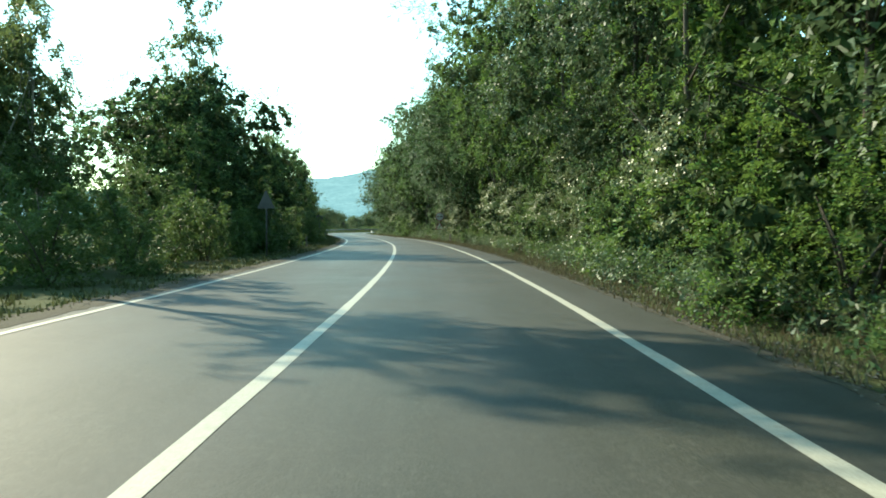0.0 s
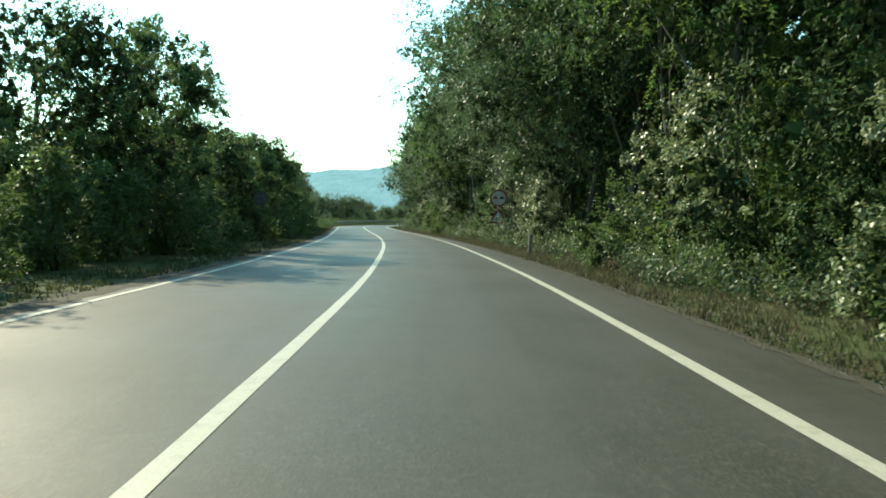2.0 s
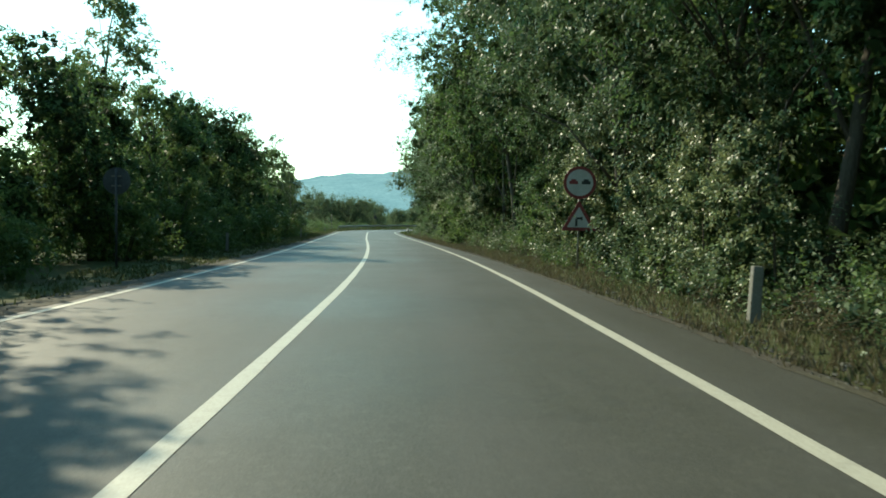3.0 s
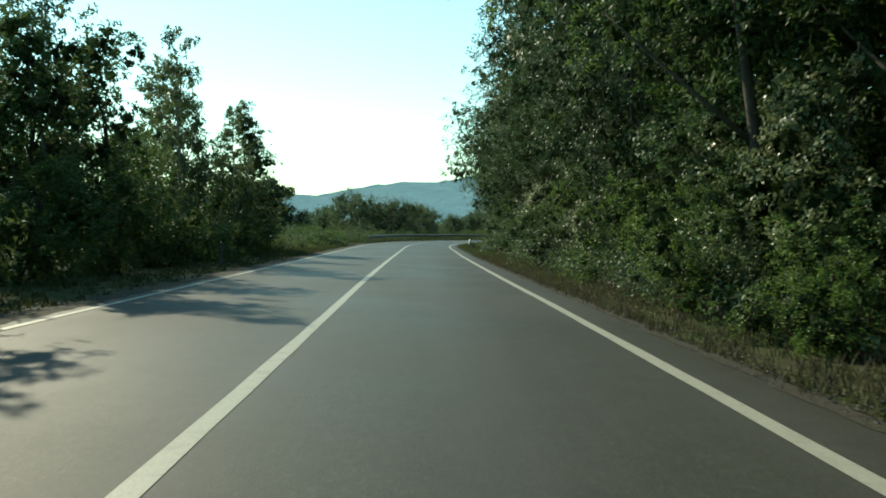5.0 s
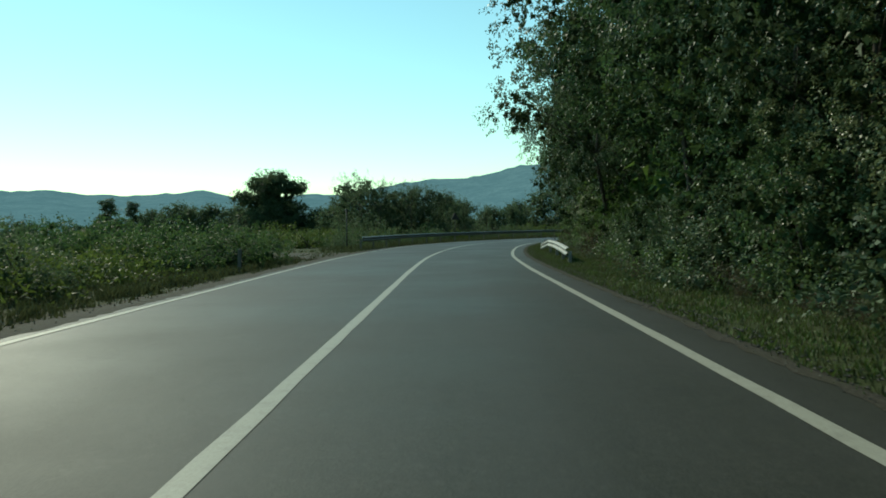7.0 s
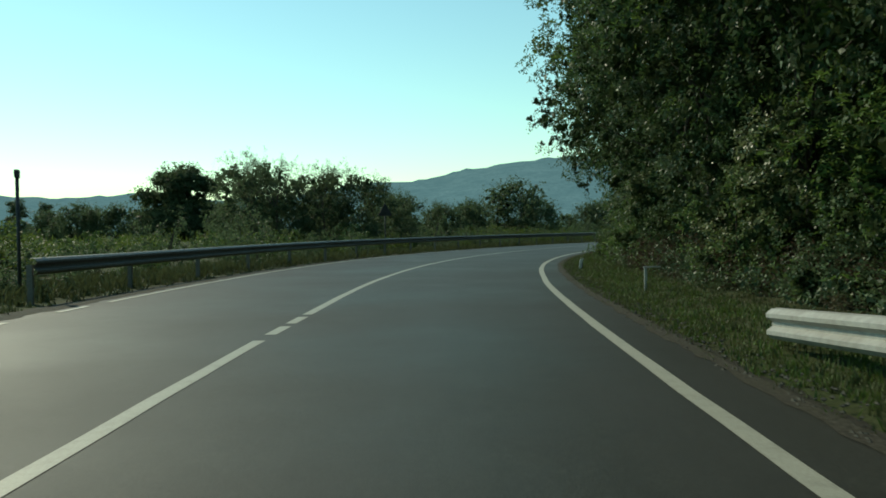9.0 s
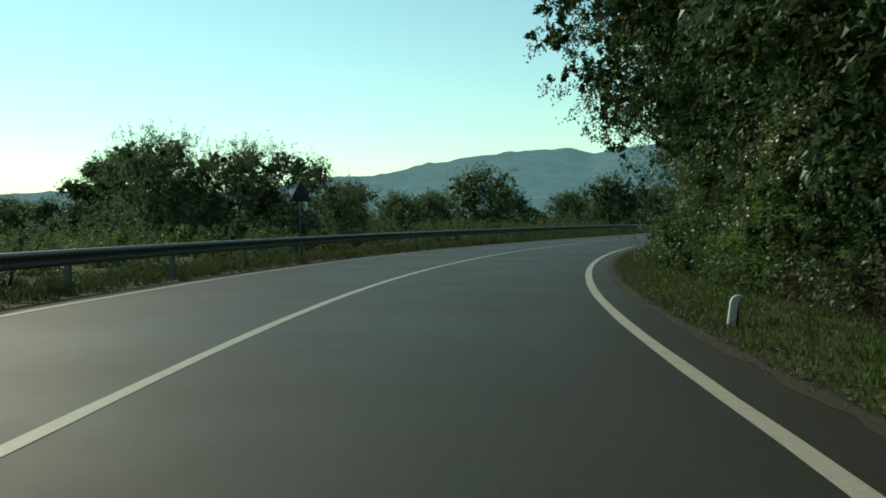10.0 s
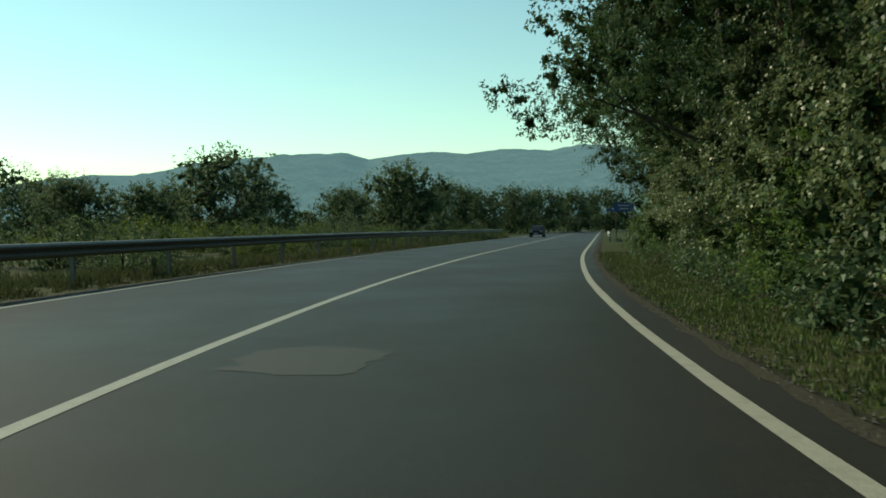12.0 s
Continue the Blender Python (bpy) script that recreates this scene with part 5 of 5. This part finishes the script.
def road_sign():
    root = tagged(new("road_sign"), "round and triangular red-rimmed traffic signs on a steel post", "road sign")
    v, f = tube_data([(0, 0.05, -0.3), (0, 0.05, 2.8)], [0.03, 0.03], 12)
    part("pole", mesh_from("pole", v, f, STEEL, True), root)
    at = pose(0, 0, 2.40)
    plate = shape("round_plate", disc_data(0.45, 0.02), RED, root, at, "round red sign rim")
    shape("face", disc_data(0.365, 0.004, 40, -0.004), SIGN_WHITE, plate, Matrix.Identity(4), "white sign face")
    for x in (-0.17, 0.17):
        shape("symbol", box_data(x, -0.006, 0.0, 0.24, 0.004, 0.085), BLACK if x > 0 else RED, plate, Matrix.Identity(4))
        shape("symbol", box_data(x, -0.0062, 0.065, 0.14, 0.004, 0.06), BLACK if x > 0 else RED, plate, Matrix.Identity(4))
    tri = shape("triangle_plate", tri_data(0.97, 0.02), RED, root, pose(0, 0, 1.36), "triangular red sign rim")
    shape("face", tri_data(0.66, 0.004, -0.004), SIGN_WHITE, tri, Matrix.Identity(4), "white sign face")
    bend = joined([box_data(-0.07, -0.007, -0.06, 0.06, 0.004, 0.20), box_data(-0.01, -0.0072, 0.06, 0.13, 0.004, 0.06), box_data(0.075, -0.0074, 0.055, 0.05, 0.004, 0.1)])
    shape("symbol", bend, BLACK, tri, Matrix.Identity(4), "black bend arrow")
    root.matrix_basis = pose(3.05, 75.3, GROUND_Z, 0, 0.5, -2)
    return root


road_sign()
back_sign = tagged(new("road_sign"), "triangular traffic sign seen from its grey back", "road sign")
v, f = tube_data([(0, 0.05, -0.3), (0, 0.05, 2.9)], [0.035, 0.035], 12)
part("pole", mesh_from("pole", v, f, SIGN_GREY, True), back_sign)
shape("plate", tri_data(0.9, 0.02), SIGN_GREY, back_sign, pose(0, 0, 2.5))
back_sign.matrix_basis = pose(-13.85, 204.3, GROUND_Z, 0, 0, 32)
warn_sign = tagged(new("road_sign"), "triangular warning sign seen from behind, under an elm", "road sign")
v, f = tube_data([(0, 0.05, -0.3), (0, 0.05, 2.7)], [0.03, 0.03], 12)
part("pole", mesh_from("pole", v, f, SIGN_GREY, True), warn_sign)
shape("plate", tri_data(0.86, 0.02), SIGN_GREY, warn_sign, pose(0, 0, 2.23), "bare grey metal plate")
for z in (2.1, 2.4):
    shape("bracket", box_data(0, 0.034, z, 0.22, 0.03, 0.04), SIGN_GREY, warn_sign, Matrix.Identity(4))
warn_sign.matrix_basis = pose(-7.1, 28.4, GROUND_Z, 0, 0, -28)
round_sign = tagged(new("road_sign"), "small round sign seen from behind, beside the hedge", "road sign")
v, f = tube_data([(0, -0.04, -0.3), (0, -0.04, 2.5)], [0.03, 0.03], 12)
part("pole", mesh_from("pole", v, f, SIGN_GREY, True), round_sign)
shape("plate", disc_data(0.34, 0.02), SIGN_GREY, round_sign, pose(0, 0, 2.2), "bare grey metal plate")
for z in (2.08, 2.32):
    shape("bracket", box_data(0, -0.02, z, 0.24, 0.04, 0.04), STEEL, round_sign, Matrix.Identity(4))
round_sign.matrix_basis = pose(-8.9, 73.5, GROUND_Z, 0, 0, 4)
edge_sign = tagged(new("sign_post"), "slim dark post with a plate seen edge-on", "sign post")
v, f = tube_data([(0, 0, -0.3), (0, 0, 2.65)], [0.038, 0.038], 10)
part("pole", mesh_from("pole", v, f, SIGN_GREY, True), edge_sign)
v, f = box_data(0, 0.03, 2.56, 0.1, 0.3, 0.16)
part("plate", bevelled("plate", v, f, SIGN_GREY, 0.01), edge_sign)
edge_sign.matrix_basis = pose(-18.3, 176.2, GROUND_Z, 0, 0, 28)
board = tagged(new("direction_sign"), "blue direction boards on two posts", "direction sign")
for x in (-0.7, 0.7):
    v, f = tube_data([(x, 0.06, -0.3), (x, 0.06, 3.6)], [0.05, 0.05], 10)
    part("pole", mesh_from("pole", v, f, SIGN_GREY, True), board)
v, f = box_data(0.1, 0, 3.25, 2.1, 0.04, 0.95)
big = part("board", bevelled("board", v, f, SIGN_BLUE, 0.012), board)
for z, w in ((3.45, 1.2), (3.1, 0.9)):
    shape("bar", box_data(0.1, -0.026, z, w, 0.006, 0.14), SIGN_WHITE, big, Matrix.Identity(4), "unreadable white lettering bar")
v, f = box_data(-1.35, 0, 2.95, 0.75, 0.03, 0.3)
part("arrow_board", bevelled("arrow_board", v, f, SIGN_BLUE, 0.01), board)
board.matrix_basis = pose(38.8, 278.6, GROUND_Z, 0, 0, -26)


def parked_car(x, y, turn):
    """A small dark hatchback standing in the far lane."""
    root = tagged(new("car"), "small dark hatchback standing in the far lane", "car")
    paint = two_scale("car_paint", (0.012, 0.014, 0.018), (0.02, 0.023, 0.028), 30, 2, 0.6, 0.1)
    glass = two_scale("car_glass", (0.01, 0.012, 0.013), (0.02, 0.023, 0.025), 10, 1, 0.35, 0.3)
    rubber = two_scale("tyre_rubber", (0.012, 0.012, 0.012), (0.025, 0.025, 0.025), 30, 3, 0.85, 0.2)
    rimmat = two_scale("wheel_rim", (0.28, 0.28, 0.28), (0.4, 0.4, 0.4), 30, 3, 0.4, 0.5, 0.7)
    side = [(-1.9, 0.35), (-1.95, 0.62), (-1.85, 0.86), (-1.0, 0.95), (-0.4, 1.38), (0.95, 1.44), (1.65, 1.02), (1.88, 0.92), (1.9, 0.35)]
    v, f = [], []
    for sx, k in ((-0.8, 1.0), (0.8, 1.0)):
        for a, z in side:
            v.append((sx * (0.84 if z > 1.2 else 1.0), a, z))
    n = len(side)
    f = [tuple(range(n)), tuple(reversed(range(n, 2 * n)))] + [(i, n + i, n + (i + 1) % n, (i + 1) % n) for i in range(n)]
    body = part("body", bevelled("body", v, f, paint, 0.05), root)
    for name, pts in (("windscreen", [(-0.62, -0.97, 0.99), (0.62, -0.97, 0.99), (0.56, -0.47, 1.34), (-0.56, -0.47, 1.34)]), ("rear_window", [(0.6, 1.58, 1.08), (-0.6, 1.58, 1.08), (-0.56, 1.03, 1.42), (0.56, 1.03, 1.42)])):
        nrm = (Vector(pts[1]) - Vector(pts[0])).cross(Vector(pts[2]) - Vector(pts[0])).normalized() * 0.03
        if nrm.z < 0:
            nrm = -nrm
        q = [tuple(Vector(c) + nrm) for c in pts] + [tuple(Vector(c) - nrm) for c in pts]
        shape(name, (q, [(0, 1, 2, 3), (7, 6, 5, 4), (0, 4, 5, 1), (1, 5, 6, 2), (2, 6, 7, 3), (3, 7, 4, 0)]), glass, body, Matrix.Identity(4), "dark glass")
    for sx in (-1, 1):
        v, f = box_data(sx * 0.755, 0.3, 1.16, 0.05, 1.5, 0.28)
        shape("side_window", (v, f), glass, body, Matrix.Identity(4), "dark glass")
        shape("headlight", box_data(sx * 0.58, -1.93, 0.72, 0.3, 0.06, 0.14), SIGN_WHITE, body, Matrix.Identity(4), "clear headlight")
        for a in (-1.2, 1.2):
            tv, tf = tube_data([(sx * 0.68, a, 0.30), (sx * 0.84, a, 0.30)], [0.30, 0.30], 20)
            w = part("wheel", mesh_from("tyre", tv, tf, rubber, False), root)
            tv, tf = tube_data([(sx * 0.80, a, 0.30), (sx * 0.855, a, 0.30)], [0.19, 0.17], 16)
            part("rim", mesh_from("rim", tv, tf, rimmat), w, "grey metal rim")
    shape("plate", box_data(0, -1.965, 0.52, 0.5, 0.02, 0.11), SIGN_WHITE, body, Matrix.Identity(4), "white plate bar")
    root.matrix_basis = pose(x, y, GROUND_Z, 0, 0, turn)
    return root


here = on_road(290, -2.5)
parked_car(here.x, here.y, heading(290))
